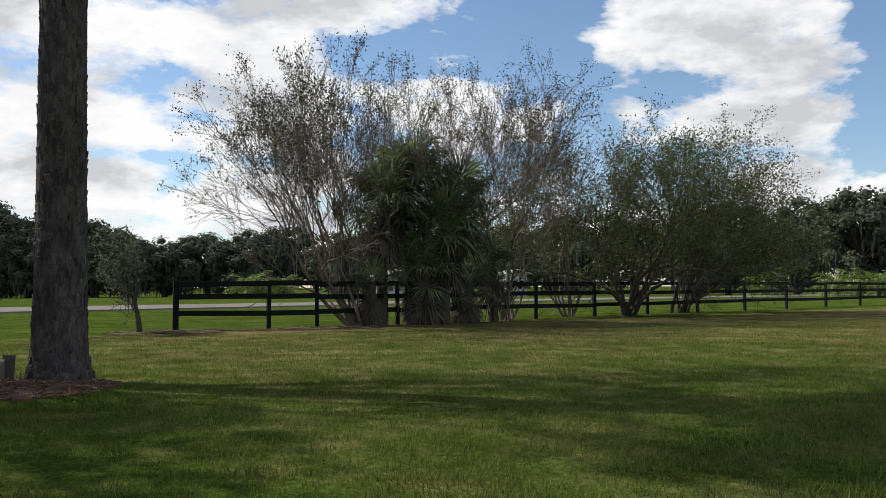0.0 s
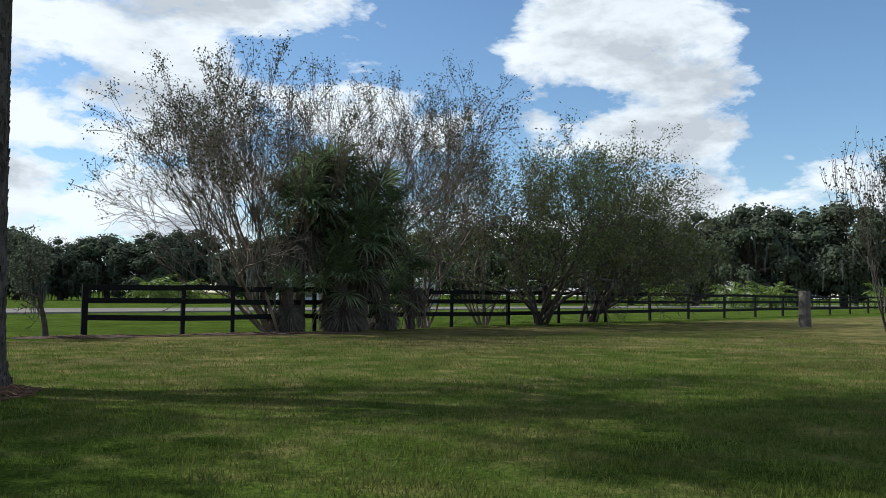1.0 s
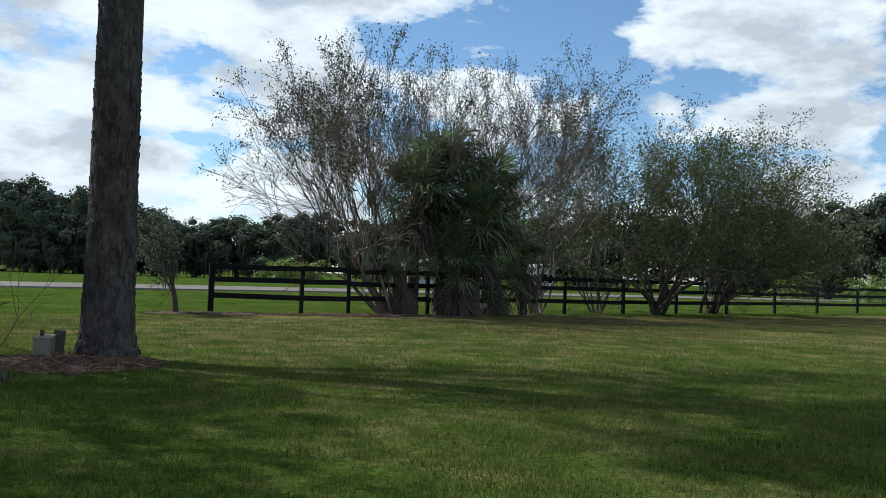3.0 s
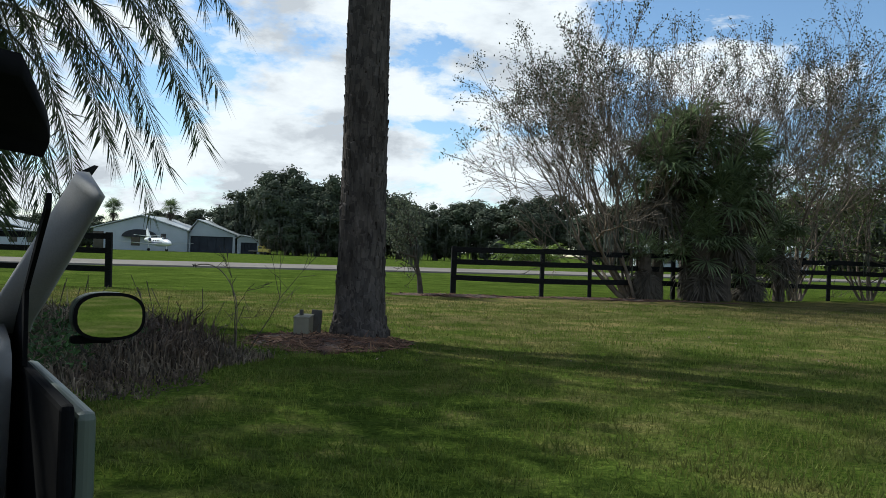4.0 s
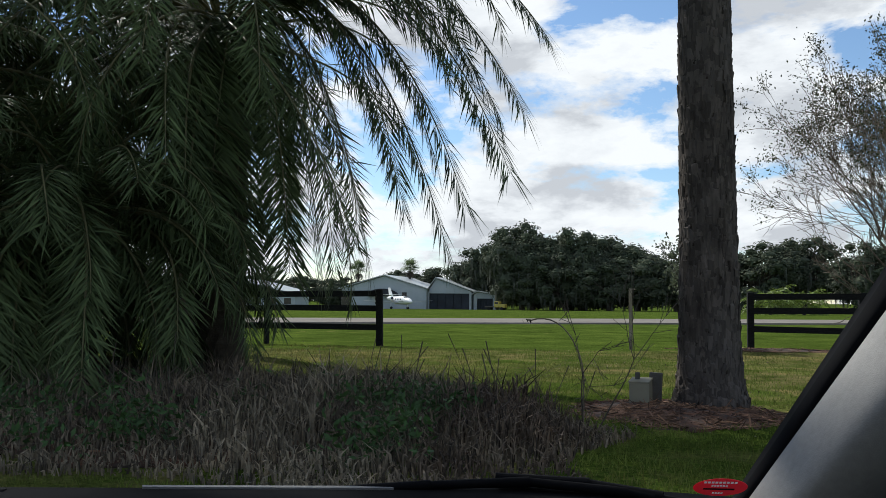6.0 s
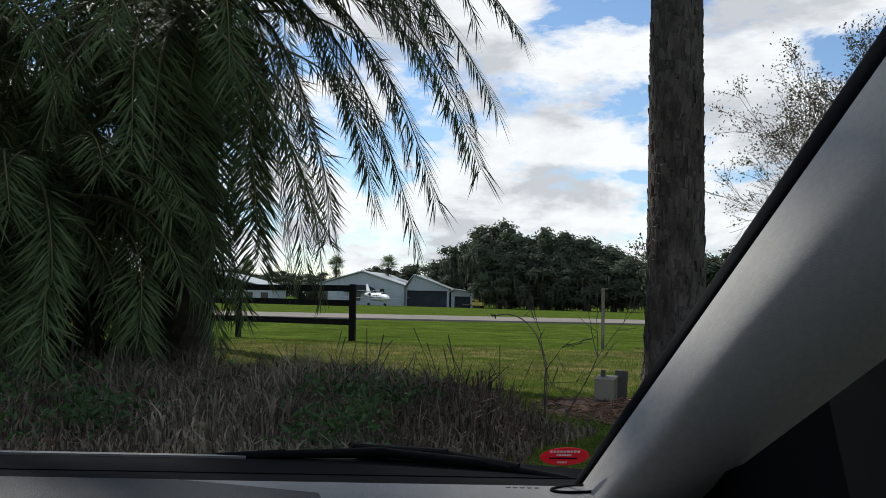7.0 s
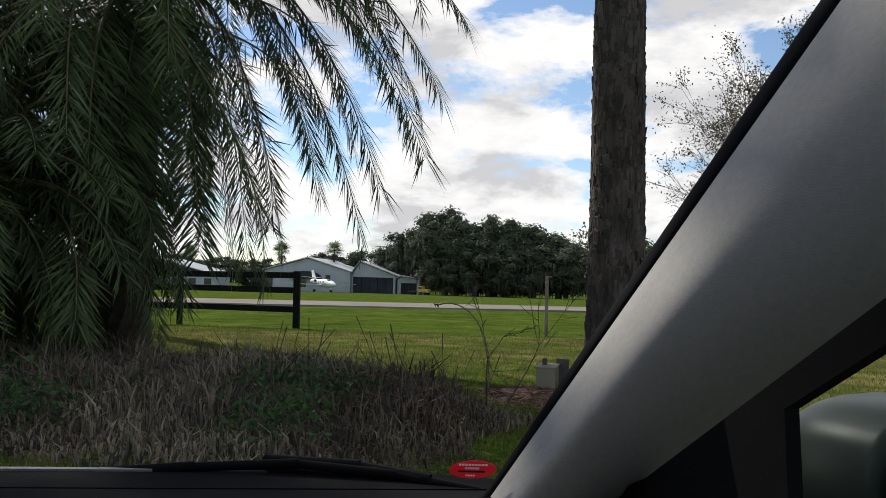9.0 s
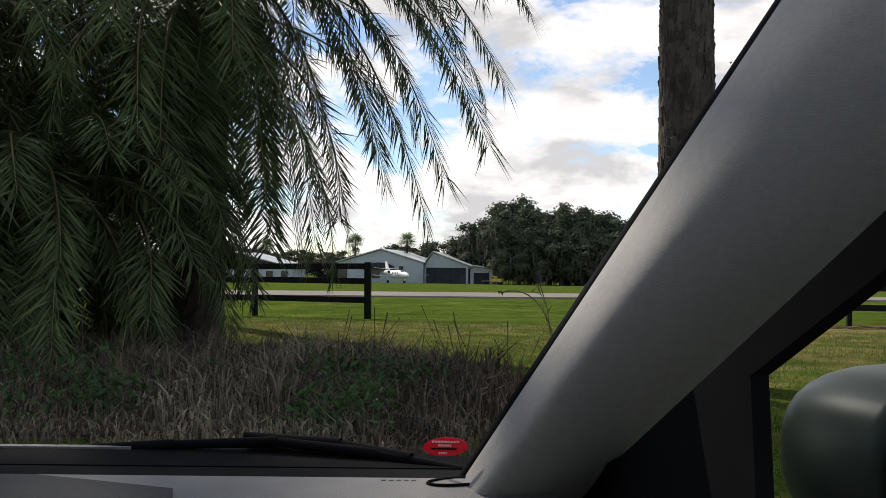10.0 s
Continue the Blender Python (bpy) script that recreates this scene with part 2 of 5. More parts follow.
METAL_WALL = material("painted_metal_wall", (0.42, 0.46, 0.49), 0.6, scale=0.4, vary=0.08, tint=(0.36, 0.40, 0.43))
METAL_ROOF = material("metal_roof", (0.40, 0.42, 0.42), 0.4, scale=0.4, vary=0.08, tint=(0.43, 0.45, 0.45))
GREY_ROOF = material("grey_roof", (0.33, 0.36, 0.37), 0.6, scale=0.5, vary=0.1)
# grey puts the shade under the jet's wings into their colour
SHADED_WING = material("shaded_wing_grey", (0.48, 0.49, 0.51), 0.45, metallic=0.3, scale=1.0, vary=0.08)
DARK_INSIDE = material("dark_interior", (0.032, 0.038, 0.050), 0.8, scale=0.5, vary=0.3)
AWNING = material("dark_awning_cloth", (0.03, 0.032, 0.04), 0.8, scale=2.0, vary=0.2)
WHITE_PAINT = material("white_paint", (0.80, 0.80, 0.79), 0.3, scale=1.0, vary=0.05)
BLUE_STRIPE = material("navy_stripe", (0.03, 0.04, 0.09), 0.3, scale=1.0, vary=0.1)
DARK_GLASS = material("dark_glass", (0.02, 0.022, 0.026), 0.1, scale=1.0, vary=0.1, spec=0.6)
RUBBER = material("black_rubber", (0.015, 0.015, 0.016), 0.75, scale=12.0, vary=0.3, spec=0.3)
YELLOW_PAINT = material("yellow_paint", (0.45, 0.36, 0.08), 0.45, scale=1.0, vary=0.1, tint=(0.5, 0.38, 0.08))
GREY_TRIM = material("grey_pillar_trim", (0.31, 0.30, 0.288), 0.72, scale=160.0, vary=0.07, bump=0.15, bump_scale=700, spec=0.25)
DASH_VINYL = material("grey_dash_vinyl", (0.25, 0.245, 0.238), 0.6, scale=30.0, vary=0.06, bump=0.35, bump_scale=700, spec=0.35)
DASH_DARK = material("dark_grey_dash_vinyl", (0.045, 0.047, 0.05), 0.6, scale=30.0, vary=0.08, bump=0.35, bump_scale=700, spec=0.35)
SEAT_CLOTH = material("dark_seat_cloth", (0.03, 0.031, 0.034), 0.9, scale=60.0, vary=0.2, bump=0.3, bump_scale=400, spec=0.15)
BLACK_TRIM = material("black_plastic_trim", (0.008, 0.008, 0.009), 0.9, scale=20.0, vary=0.2, spec=0.08)
SILVER_PAINT = material("grey_green_car_paint", (0.105, 0.130, 0.108), 0.38, metallic=0.1, scale=2.0, vary=0.05)
MIRROR_GLASS = material("mirror_glass", (0.75, 0.77, 0.78), 0.02, metallic=1.0, vary=0.02)
RED_VINYL = material("red_vinyl", (0.85, 0.05, 0.09), 0.4, scale=6.0, vary=0.05, through_light=0.6)
WHITE_INK = material("white_ink", (0.80, 0.76, 0.76), 0.5, scale=6.0, vary=0.05)


# ---- mesh helpers ----
def fast_mesh(name, verts, quads, mats, smooth=False):
    """One mesh from an array of points and an array of quads."""
    me = bpy.data.meshes.new(name)
    v, q = np.asarray(verts, np.float32).reshape(-1, 3), np.asarray(quads, np.int32).reshape(-1, 4)
    me.vertices.add(len(v))
    me.vertices.foreach_set("co", v.ravel())
    me.loops.add(q.size)
    me.loops.foreach_set("vertex_index", q.ravel())
    me.polygons.add(len(q))
    me.polygons.foreach_set("loop_start", np.arange(0, q.size, 4, dtype=np.int32))
    me.polygons.foreach_set("use_smooth", np.full(len(q), smooth))
    me.update(calc_edges=True)
    for m in mats if isinstance(mats, (list, tuple)) else [mats]:
        me.materials.append(m)
    return me


def hang_on(ob, parent):
    ob.parent = parent
    return ob


def part(name, data, mat, parent, label="", smooth=False):
    """Links a bmesh or a mesh as one mesh object under a thing or a part."""
    if isinstance(data, bmesh.types.BMesh):
        me = bpy.data.meshes.new(name)
        bmesh.ops.recalc_face_normals(data, faces=data.faces)
        data.to_mesh(me)
        data.free()
        if smooth:
            me.polygons.foreach_set("use_smooth", np.full(len(me.polygons), True))
        me.materials.append(mat)
    else:
        me = data
    ob = new(name, me)
    if parent is not None:
        hang_on(ob, parent)
    if label:
        tagged(ob, label)
    return ob


def thing(name, at, label, category, group="", kind="", turn=0.0):
    ob = new(name)
    ob.empty_display_size = 0.2
    ob.matrix_world = pose(at[0], at[1], at[2], 0, 0, turn)
    return tagged(ob, label, category, group, kind)


def box(bm, size, at, bevel=0.0, rot=None):
    """Adds a bevelled block to a bmesh."""
    m = Matrix.Translation(at) @ (rot or Matrix()) @ Matrix.Diagonal((*size, 1))
    made = bmesh.ops.create_cube(bm, size=1, matrix=m)["verts"]
    if bevel:
        edges = list({e for v in made for e in v.link_edges})
        bmesh.ops.bevel(bm, geom=edges, offset=bevel, segments=2, affect="EDGES", profile=0.6)
    return bm


def block(size, at, bevel=0.0, rot=None):
    return box(bmesh.new(), size, at, bevel, rot)


def prism(points, y0, y1):
    """A flat outline in x and z, given depth along y."""
    bm = bmesh.new()
    a = [bm.verts.new((x, y0, z)) for x, z in points]
    b = [bm.verts.new((x, y1, z)) for x, z in points]
    bm.faces.new(a)
    bm.faces.new(b[::-1])
    for i in range(len(a)):
        j = (i + 1) % len(a)
        bm.faces.new((a[i], b[i], b[j], a[j]))
    return bm


def loft(sections, close=True, caps=True):
    """Skins a row of rings of points."""
    bm = bmesh.new()
    rings = [[bm.verts.new(p) for p in s] for s in sections]
    n = len(rings[0])
    for a, b in zip(rings, rings[1:]):
        for i in range(n if close else n - 1):
            j = (i + 1) % n
            bm.faces.new((a[i], a[j], b[j], b[i]))
    if caps and close:
        bm.faces.new(rings[0][::-1])
        bm.faces.new(rings[-1])
    return bm


def tubes(segs, sides=4):
    """Points and quads of tapered tubes; each row: start, end, two radii."""
    s = np.asarray(segs, float)
    a, b, r0, r1 = s[:, 0:3], s[:, 3:6], s[:, 6:7], s[:, 7:8]
    d = b - a
    d /= np.maximum(np.linalg.norm(d, axis=1, keepdims=True), 1e-9)
    ref = np.where(np.abs(d[:, 2:3]) > 0.9, np.array([[1.0, 0, 0]]), np.array([[0, 0, 1.0]]))
    u = np.cross(d, ref)
    u /= np.linalg.norm(u, axis=1, keepdims=True)
    w = np.cross(d, u)
    ang = np.arange(sides) * 2 * np.pi / sides
    ring = u[:, None, :] * np.cos(ang)[None, :, None] + w[:, None, :] * np.sin(ang)[None, :, None]
    v = np.concatenate([a[:, None] + ring * r0[:, None], b[:, None] + ring * r1[:, None]], 1)
    i = np.arange(sides)
    f = np.stack([i, (i + 1) % sides, (i + 1) % sides + sides, i + sides], 1)
    q = f[None] + (np.arange(len(s)) * 2 * sides)[:, None, None]
    return v.reshape(-1, 3), q.reshape(-1, 4)


def leaf_quads(c, length, width, r, hang=0.0):
    """A pointed leaf at each centre, turned at random."""
    n = len(c)
    a = r.normal(size=(n, 3))
    a[:, 2] -= hang * 2
    a /= np.linalg.norm(a, axis=1, keepdims=True)
    b = np.cross(a, r.normal(size=(n, 3)))
    b /= np.linalg.norm(b, axis=1, keepdims=True)
    s = r.uniform(0.6, 1.3, (n, 1))
    a, b = a * length * s * 0.5, b * width * s * 0.5
    v = np.stack([c - a, c + b, c + a, c - b], 1).reshape(-1, 3)
    return v, np.arange(4 * n).reshape(-1, 4)


def ground_z(x, y):
    """The field falls away a little beyond the mown strip."""
    return -0.0055 * min(max(0.0, y - 62.0), 190.0)


# ---- ground, runway ----
def build_ground():
    xs = np.concatenate([-np.geomspace(30, 2800, 16)[::-1], np.linspace(-26, 40, 100), np.geomspace(44, 2800, 16)])
    ys = np.concatenate([-np.geomspace(20, 2800, 12)[::-1], np.linspace(-16, 40, 90), np.geomspace(43, 2800, 30)])
    v = []
    for y in ys:
        for x in xs:
            z = ground_z(x, y)
            if -26 < x < 40 and -16 < y < 40:
                z += 0.035 * noise.noise((x * 0.45, y * 0.45, 0)) + 0.015 * noise.noise((x * 1.7, y * 1.7, 3))
            v.append((x, y, z))
    n = len(xs)
    q = [(j * n + i, j * n + i + 1, (j + 1) * n + i + 1, (j + 1) * n + i) for j in range(len(ys) - 1) for i in range(n - 1)]
    ob = new("ground", fast_mesh("ground", v, q, LAWN, True))
    tagged(ob, "mown green lawn with straw-coloured dry patches", "lawn", kind="structure")
    # paved strip that crosses the field
    bm = bmesh.new()
    steps = np.linspace(-320, 420, 90)
    rows = []
    for x in steps:
        row = []
        for off, up in ((51.5, -0.05), (51.6, 0.09), (57.6, 0.13), (63.4, 0.09), (63.5, -0.05)):
            y = off + 0.42 * x + 0.15 * noise.noise((x * 0.1, off, 0))
            row.append(bm.verts.new((x, y, ground_z(x, y) + up)))
        rows.append(row)
    for a, b in zip(rows, rows[1:]):
        for i in range(4):
            bm.faces.new((a[i], b[i], b[i + 1], a[i + 1]))
    tagged(part("road", bm, ASPHALT, None), "pale paved airstrip crossing the grass field", "airstrip", kind="structure")


build_ground()


def blade_field(name, pts, height, width, mat, r, lean=0.5, label="", category="grass"):
    """Upright blades, each a tapered quad bent to one side."""
    n = len(pts)
    tuft = np.array([noise.noise((a * 4.5, b * 4.5, 5)) for a, b, _ in pts])
    h = height * r.uniform(0.5, 1.25, n) * (1 + 0.75 * tuft)
    ang = r.uniform(0, 2 * np.pi, n)
    side = np.stack([np.cos(ang), np.sin(ang), np.zeros(n)], 1) * (width * r.uniform(0.6, 1.3, n))[:, None] * 0.5
    ang2 = r.uniform(0, 2 * np.pi, n)
    tip = np.stack([np.cos(ang2), np.sin(ang2), np.zeros(n)], 1) * (h * lean * r.uniform(0, 1, n))[:, None]
    tip[:, 2] = h
    v = np.stack([pts - side, pts + side, pts + tip + side * 0.25, pts + tip - side * 0.25], 1).reshape(-1, 3)
    ob = new(name, fast_mesh(name, v, np.arange(4 * n).reshape(-1, 4), mat))
    tagged(ob, label, category, kind="stuff")
    return ob


def in_dead_patch(x, y):
    """The unmown bed of dead grass beside the pine."""
    edge = -3.35 + 0.25 * np.sin(y * 2.1) - np.maximum(0, y - 9.6) * 1.1 - np.maximum(0, 8.2 - y) * 0.15
    return (x < edge) & (x > -17) & (y > 6.6 + 0.2 * np.sin(x * 1.7)) & (y < 12.5 + 0.5 * np.sin(x))


def lawn_blades():
    r = np.random.default_rng(3)
    n = 430000
    # denser near the car, thinning out towards the fence
    t = r.uniform(0, 1, n) ** 1.5
    y = 2.5 + t * 21
    x = r.uniform(-1, 1, n) * (9 + y * 0.62) + 2.0
    keep = ~in_dead_patch(x, y) & (np.hypot(x + 2.6, y - 11.7) > 1.25)
    x, y = x[keep], y[keep]
    z = np.array([0.035 * noise.noise((a * 0.45, b * 0.45, 0)) + 0.015 * noise.noise((a * 1.7, b * 1.7, 3)) for a, b in zip(x, y)]) - 0.008
    thin = np.array([noise.noise((a * 0.8, b * 0.8, 9)) for a, b in zip(x, y)]) + r.uniform(-0.5, 0.5, len(x)) > -0.3
    pts = np.stack([x, y, z], 1)[thin]
    blade_field("lawn_grass", pts, 0.048, 0.011, BLADE, r, 0.9, "short blades of mown green lawn grass")


lawn_blades()


# ---- fences ----
def fence(name, posts, height, label, tall_first=True):
    """Posts along a line, with three boards from post to post."""
    x0, y0 = posts[0]
    ob = thing(name, (x0, y0, 0), label, "fence", "paddock fences")
    r = random.Random(len(posts))
    for i, (x, y) in enumerate(posts):
        h = height + (0.05 if i == 0 and tall_first else r.uniform(-0.06, 0.02))
        w = 0.17 if i == 0 and tall_first else 0.125
        bm = bmesh.new()
        box(bm, (w, w, h + 0.3), (0, 0, (h - 0.3) / 2), 0.012)
        p = part("post", bm, BLACK_WOOD, ob)
        p.location = (x - x0, y - y0, 0)
        p.rotation_euler = (r.uniform(-0.015, 0.015), r.uniform(-0.02, 0.02), r.uniform(-0.2, 0.2))
    for (xa, ya), (xb, yb) in zip(posts, posts[1:]):
        d = Vector((xb - xa, yb - ya, 0))
        side = Vector((d.y, -d.x, 0)).normalized() * 0.08
        for z in (1.42, 1.02, 0.51):
            za, zb = z + r.uniform(-0.03, 0.03), z + r.uniform(-0.03, 0.03)
            bm = block((d.length + 0.05, 0.035, 0.165), (0, 0, 0), 0.006)
            b = part("board", bm, BLACK_WOOD, ob)
            b.location = ((xa + xb) / 2 - x0 + side.x, (ya + yb) / 2 - y0 + side.y, (za + zb) / 2)
            b.rotation_euler = (0, -math.atan2(zb - za, d.length), math.atan2(d.y, d.x))
    return ob


right_posts = [(0, 26), (2.78, 25.95), (4.38, 26.25), (7.5, 27.55), (10.7, 28.65), (14.0, 29.8), (17.6, 31.35), (21.2, 32.75), (25.0, 34.1), (29.2, 35.7), (33.5, 37.4),
               (38.2, 39.3), (42.9, 41.2), (47.6, 43.1), (52.4, 45.0), (57.2, 46.9), (62.0, 48.8), (67.0, 50.8), (72.0, 52.8), (77.0, 54.8), (82.0, 56.8)]
fence("fence", right_posts, 1.47, "black three-board paddock fence behind the shrubs")
left_posts = [(-9.93, 23.96), (-13.28, 23.99), (-16.6, 24.0), (-19.9, 24.0), (-23.2, 24.0), (-26.5, 24.0), (-29.8, 24.0)]
fence("fence", left_posts, 1.5, "black three-board paddock fence ending at the gateway")


def gate_post():
    ob = thing("wooden_post", (-3.19, 24.5, 0), "pale weathered wooden post in the gateway", "post")
    part("shaft", block((0.09, 0.09, 1.85), (0, 0, 0.64), 0.01), GREY_WOOD, ob)
    part("cap", block((0.17, 0.1, 0.035), (0.04, 0, 1.585), 0.006), GREY_WOOD, ob)


gate_post()


def stump_post():
    ob = thing("tree_stump", (30.2, 26.3, 0), "tall cut tree stump standing in the lawn", "stump")
    rings = []
    for i in range(12):
        z = -0.1 + 1.75 * i / 11
        rr = 0.27 - 0.03 * i / 11 + (0.10 if i == 0 else 0)
        rings.append([(math.cos(a) * rr * (1 + 0.1 * noise.noise((math.cos(a) * 2, math.sin(a) * 2, z * 2))),
                       math.sin(a) * rr * (1 + 0.1 * noise.noise((math.sin(a) * 2, 3, z * 2))), z) for a in np.linspace(0, 2 * np.pi, 14, endpoint=False)])
    part("trunk", loft(rings), STONE, ob)


stump_post()


# ---- trees ----
def grow(p, d, length, radius, depth, r, segs, tips, spread=0.5, lift=0.25, step=0.35, kids=(2, 3), shrink=0.72, wob=0.16):
    """Grows a limb by short bent steps and splits it; collects tube rows and twig ends."""
    n = max(2, int(length / step))
    p, d = np.array(p, float), np.array(d, float)
    for i in range(n):
        d = d + r.normal(size=3) * wob + np.array([0, 0, lift * 0.18])
        d /= np.linalg.norm(d)
        q = p + d * (length / n)
        ra, rb = radius * (1 - 0.55 * i / n), radius * (1 - 0.55 * (i + 1) / n)
        segs.append((*p, *q, max(ra, 0.0028 if step < 0.2 else 0.007), max(rb, 0.0022 if step < 0.2 else 0.006)))
        p = q
        if depth <= 1:
            tips.append((*p, depth))
        if depth > 0 and i >= n // 2 - 1 and i < n - 1 and r.random() < 0.55:
            side = d + r.normal(size=3) * spread
            side /= np.linalg.norm(side)
            grow(p, side, length * shrink * r.uniform(0.6, 0.95), rb * 0.6, depth - 1, r, segs, tips, spread, lift, step * 0.85, kids, shrink, wob)
    if depth > 0:
        for _ in range(r.integers(kids[0], kids[1] + 1)):
            side = d + r.normal(size=3) * spread
            side /= np.linalg.norm(side)
            grow(p, side, length * shrink * r.uniform(0.75, 1.1), radius * 0.42, depth - 1, r, segs, tips, spread, lift, step * 0.85, kids, shrink, wob)


def limb_tree(name, at, stems, label, bark, leaf, seed, leaves_per_tip, leaf_len, scatter, depth=3, spread=0.42, lift=0.3, category="tree",
              group="", min_leaf_z=0.0, kids=(2, 3), shrink=0.7, moss=0, outer=0.0):
    """A tree or many-stemmed shrub: tapered limbs and a crown of single leaves. stems: way, length, radius."""
    r = np.random.default_rng(seed)
    ob = thing(name, at, label, category, group)
    segs, tips = [], []
    for way, length, rad in stems:
        d = np.array(way, float)
        d /= np.linalg.norm(d)
        grow((r.normal() * 0.16, r.normal() * 0.16, -0.1), d, length, rad, depth, r, segs, tips, spread, lift, 0.42, kids, shrink)
    s = np.array(segs)
    thick = s[:, 6] > 0.035
    v, q = tubes(s[thick], 7)
    part("trunk", fast_mesh("trunk", v, q, bark, True), None, ob)
    v, q = tubes(s[~thick], 3)
    tagged(part("branchwork", fast_mesh("branchwork", v, q, bark, True), None, ob), kind="stuff")
    t = np.array(tips)
    t = t[t[:, 2] > min_leaf_z]
    if outer:
        far = np.linalg.norm(t[:, :3] * np.array([1.15, 1.15, 1.0]), axis=1)
        far = far / np.quantile(far, 0.995)
        t = t[(t[:, 3] == 0) & (r.random(len(t)) < np.clip((far - outer) / (1 - outer), 0, 1) ** 1.3)]
    c = np.repeat(t[:, :3], leaves_per_tip, 0) if leaves_per_tip >= 1 else t[r.random(len(t)) < leaves_per_tip, :3]
    c = c + r.normal(size=c.shape) * scatter
    v, q = leaf_quads(c, leaf_len, leaf_len * 0.5, r, 0.2)
    tagged(part("crown", fast_mesh("crown", v, q, leaf), None, ob), kind="stuff")
    if moss:
        low = s[(s[:, 2] > 1.2) & (s[:, 2] < 4.5) & (s[:, 6] > 0.022)]
        pick = low[r.integers(0, len(low), moss)]
        tagged(part("hanging_moss", moss_mesh(pick[:, :3], r, 0.9), None, ob, "grey hanging moss"), kind="stuff")
    return ob


def moss_mesh(pts, r, length):
    """Ragged strands that hang down from each point."""
    c = np.repeat(pts, 9, 0)
    n = len(c)
    c = c + r.normal(size=(n, 3)) * np.array([0.09, 0.09, 0.04])
    ln = length * r.uniform(0.3, 1.1, n)
    ang = r.uniform(0, np.pi, n)
    w = np.stack([np.cos(ang), np.sin(ang), np.zeros(n)], 1) * (0.022 * r.uniform(0.5, 1.5, n))[:, None] * (length / 0.9)
    down = np.stack([r.normal(size=n) * 0.05, r.normal(size=n) * 0.05, -ln], 1)
    v = np.stack([c - w, c + w, c + down + w * 0.2, c + down - w * 0.2], 1).reshape(-1, 3)
    return fast_mesh("hanging_moss", v, np.arange(4 * n).reshape(-1, 4), MOSS)


def vase(r, n, lean_x, lean_y, spread, length, rad):
    out = []
    for _ in range(n):
        out.append(((lean_x + r.normal() * spread, lean_y + r.normal() * spread * 0.7, 1.0), length * r.uniform(0.86, 1.05), rad * r.uniform(0.7, 1.25)))
    return out


sr = np.random.default_rng(21)
limb_tree("shrub_tree", (6.0, 26.9, 0), vase(sr, 11, -0.68, 0.1, 0.22, 3.9, 0.07) + vase(sr, 4, -0.1, 0.1, 0.22, 3.8, 0.065),
          "many-stemmed bare crape myrtle with sparse leaves at the tips", TWIG_BARK, SPARSE_LEAF, 31, 8, 0.085, 0.10, 4, 0.26, 0.36,
          group="shrub trees along the fence", min_leaf_z=3.4, moss=24, shrink=0.66, outer=0.62)
limb_tree("shrub_tree", (8.8, 28.6, 0), vase(sr, 9, 0.0, 0.1, 0.26, 4.1, 0.07),
          "tall bare crape myrtle rising behind the cabbage palms", TWIG_BARK, SPARSE_LEAF, 32, 8, 0.085, 0.10, 4, 0.26, 0.38,
          group="shrub trees along the fence", min_leaf_z=5.6, shrink=0.66, outer=0.62)
limb_tree("shrub_tree", (12.6, 29.6, 0), vase(sr, 9, 0.12, 0.1, 0.28, 4.2, 0.06),
          "thin bare crape myrtle with pale stems", TWIG_BARK, SPARSE_LEAF, 33, 7, 0.085, 0.10, 4, 0.26, 0.36,
          group="shrub trees along the fence", min_leaf_z=5.4, shrink=0.66, outer=0.62)
limb_tree("shrub_tree", (16.3, 31.4, 0), vase(sr, 7, -0.05, 0.1, 0.30, 3.9, 0.055),
          "slender crape myrtle with scattered green leaves", TWIG_BARK, GREEN_LEAF, 34, 2, 0.12, 0.13, 4, 0.32, 0.30,
          group="shrub trees along the fence", min_leaf_z=2.6, shrink=0.66)
limb_tree("leafy_tree", (19.2, 31.2, 0), vase(sr, 11, 0.08, 0.0, 0.46, 3.8, 0.11),
          "leafy green tree with a dark trunk beside the fence", DARK_BARK, GREEN_LEAF, 35, 3, 0.13, 0.16, 4, 0.42, 0.05,
          group="shrub trees along the fence", min_leaf_z=1.4, moss=16, shrink=0.68)
limb_tree("leafy_tree", (24.4, 34.6, 0), vase(sr, 8, 0.2, -0.1, 0.42, 3.6, 0.10) + vase(sr, 6, 0.62, -0.1, 0.2, 4.2, 0.09),
          "spreading leafy green tree leaning away from the fence", DARK_BARK, GREEN_LEAF, 36, 3, 0.13, 0.16, 4, 0.44, 0.02,
          group="shrub trees along the fence", min_leaf_z=1.4, moss=16, shrink=0.68)
limb_tree("upright_tree", (26.3, 19.0, 0), vase(sr, 19, 0.0, 0.0, 0.15, 2.9, 0.045),
          "bare upright tree with dense vertical stems on the lawn", DARK_BARK, SPARSE_LEAF, 37, 1, 0.12, 0.06, 4, 0.09, 0.9,
          group="", kids=(1, 2), min_leaf_z=1.8, moss=10)
limb_tree("small_oak", (-1.25, 25.12, 0), [((-0.16, 0, 1), 1.25, 0.10)],
          "small leaning mossy oak beside the gateway", DARK_BARK, OAK_LEAF, 38, 3, 0.11, 0.12, 4, 0.6, 0.12, min_leaf_z=1.3, shrink=0.66, moss=5, kids=(3, 4))


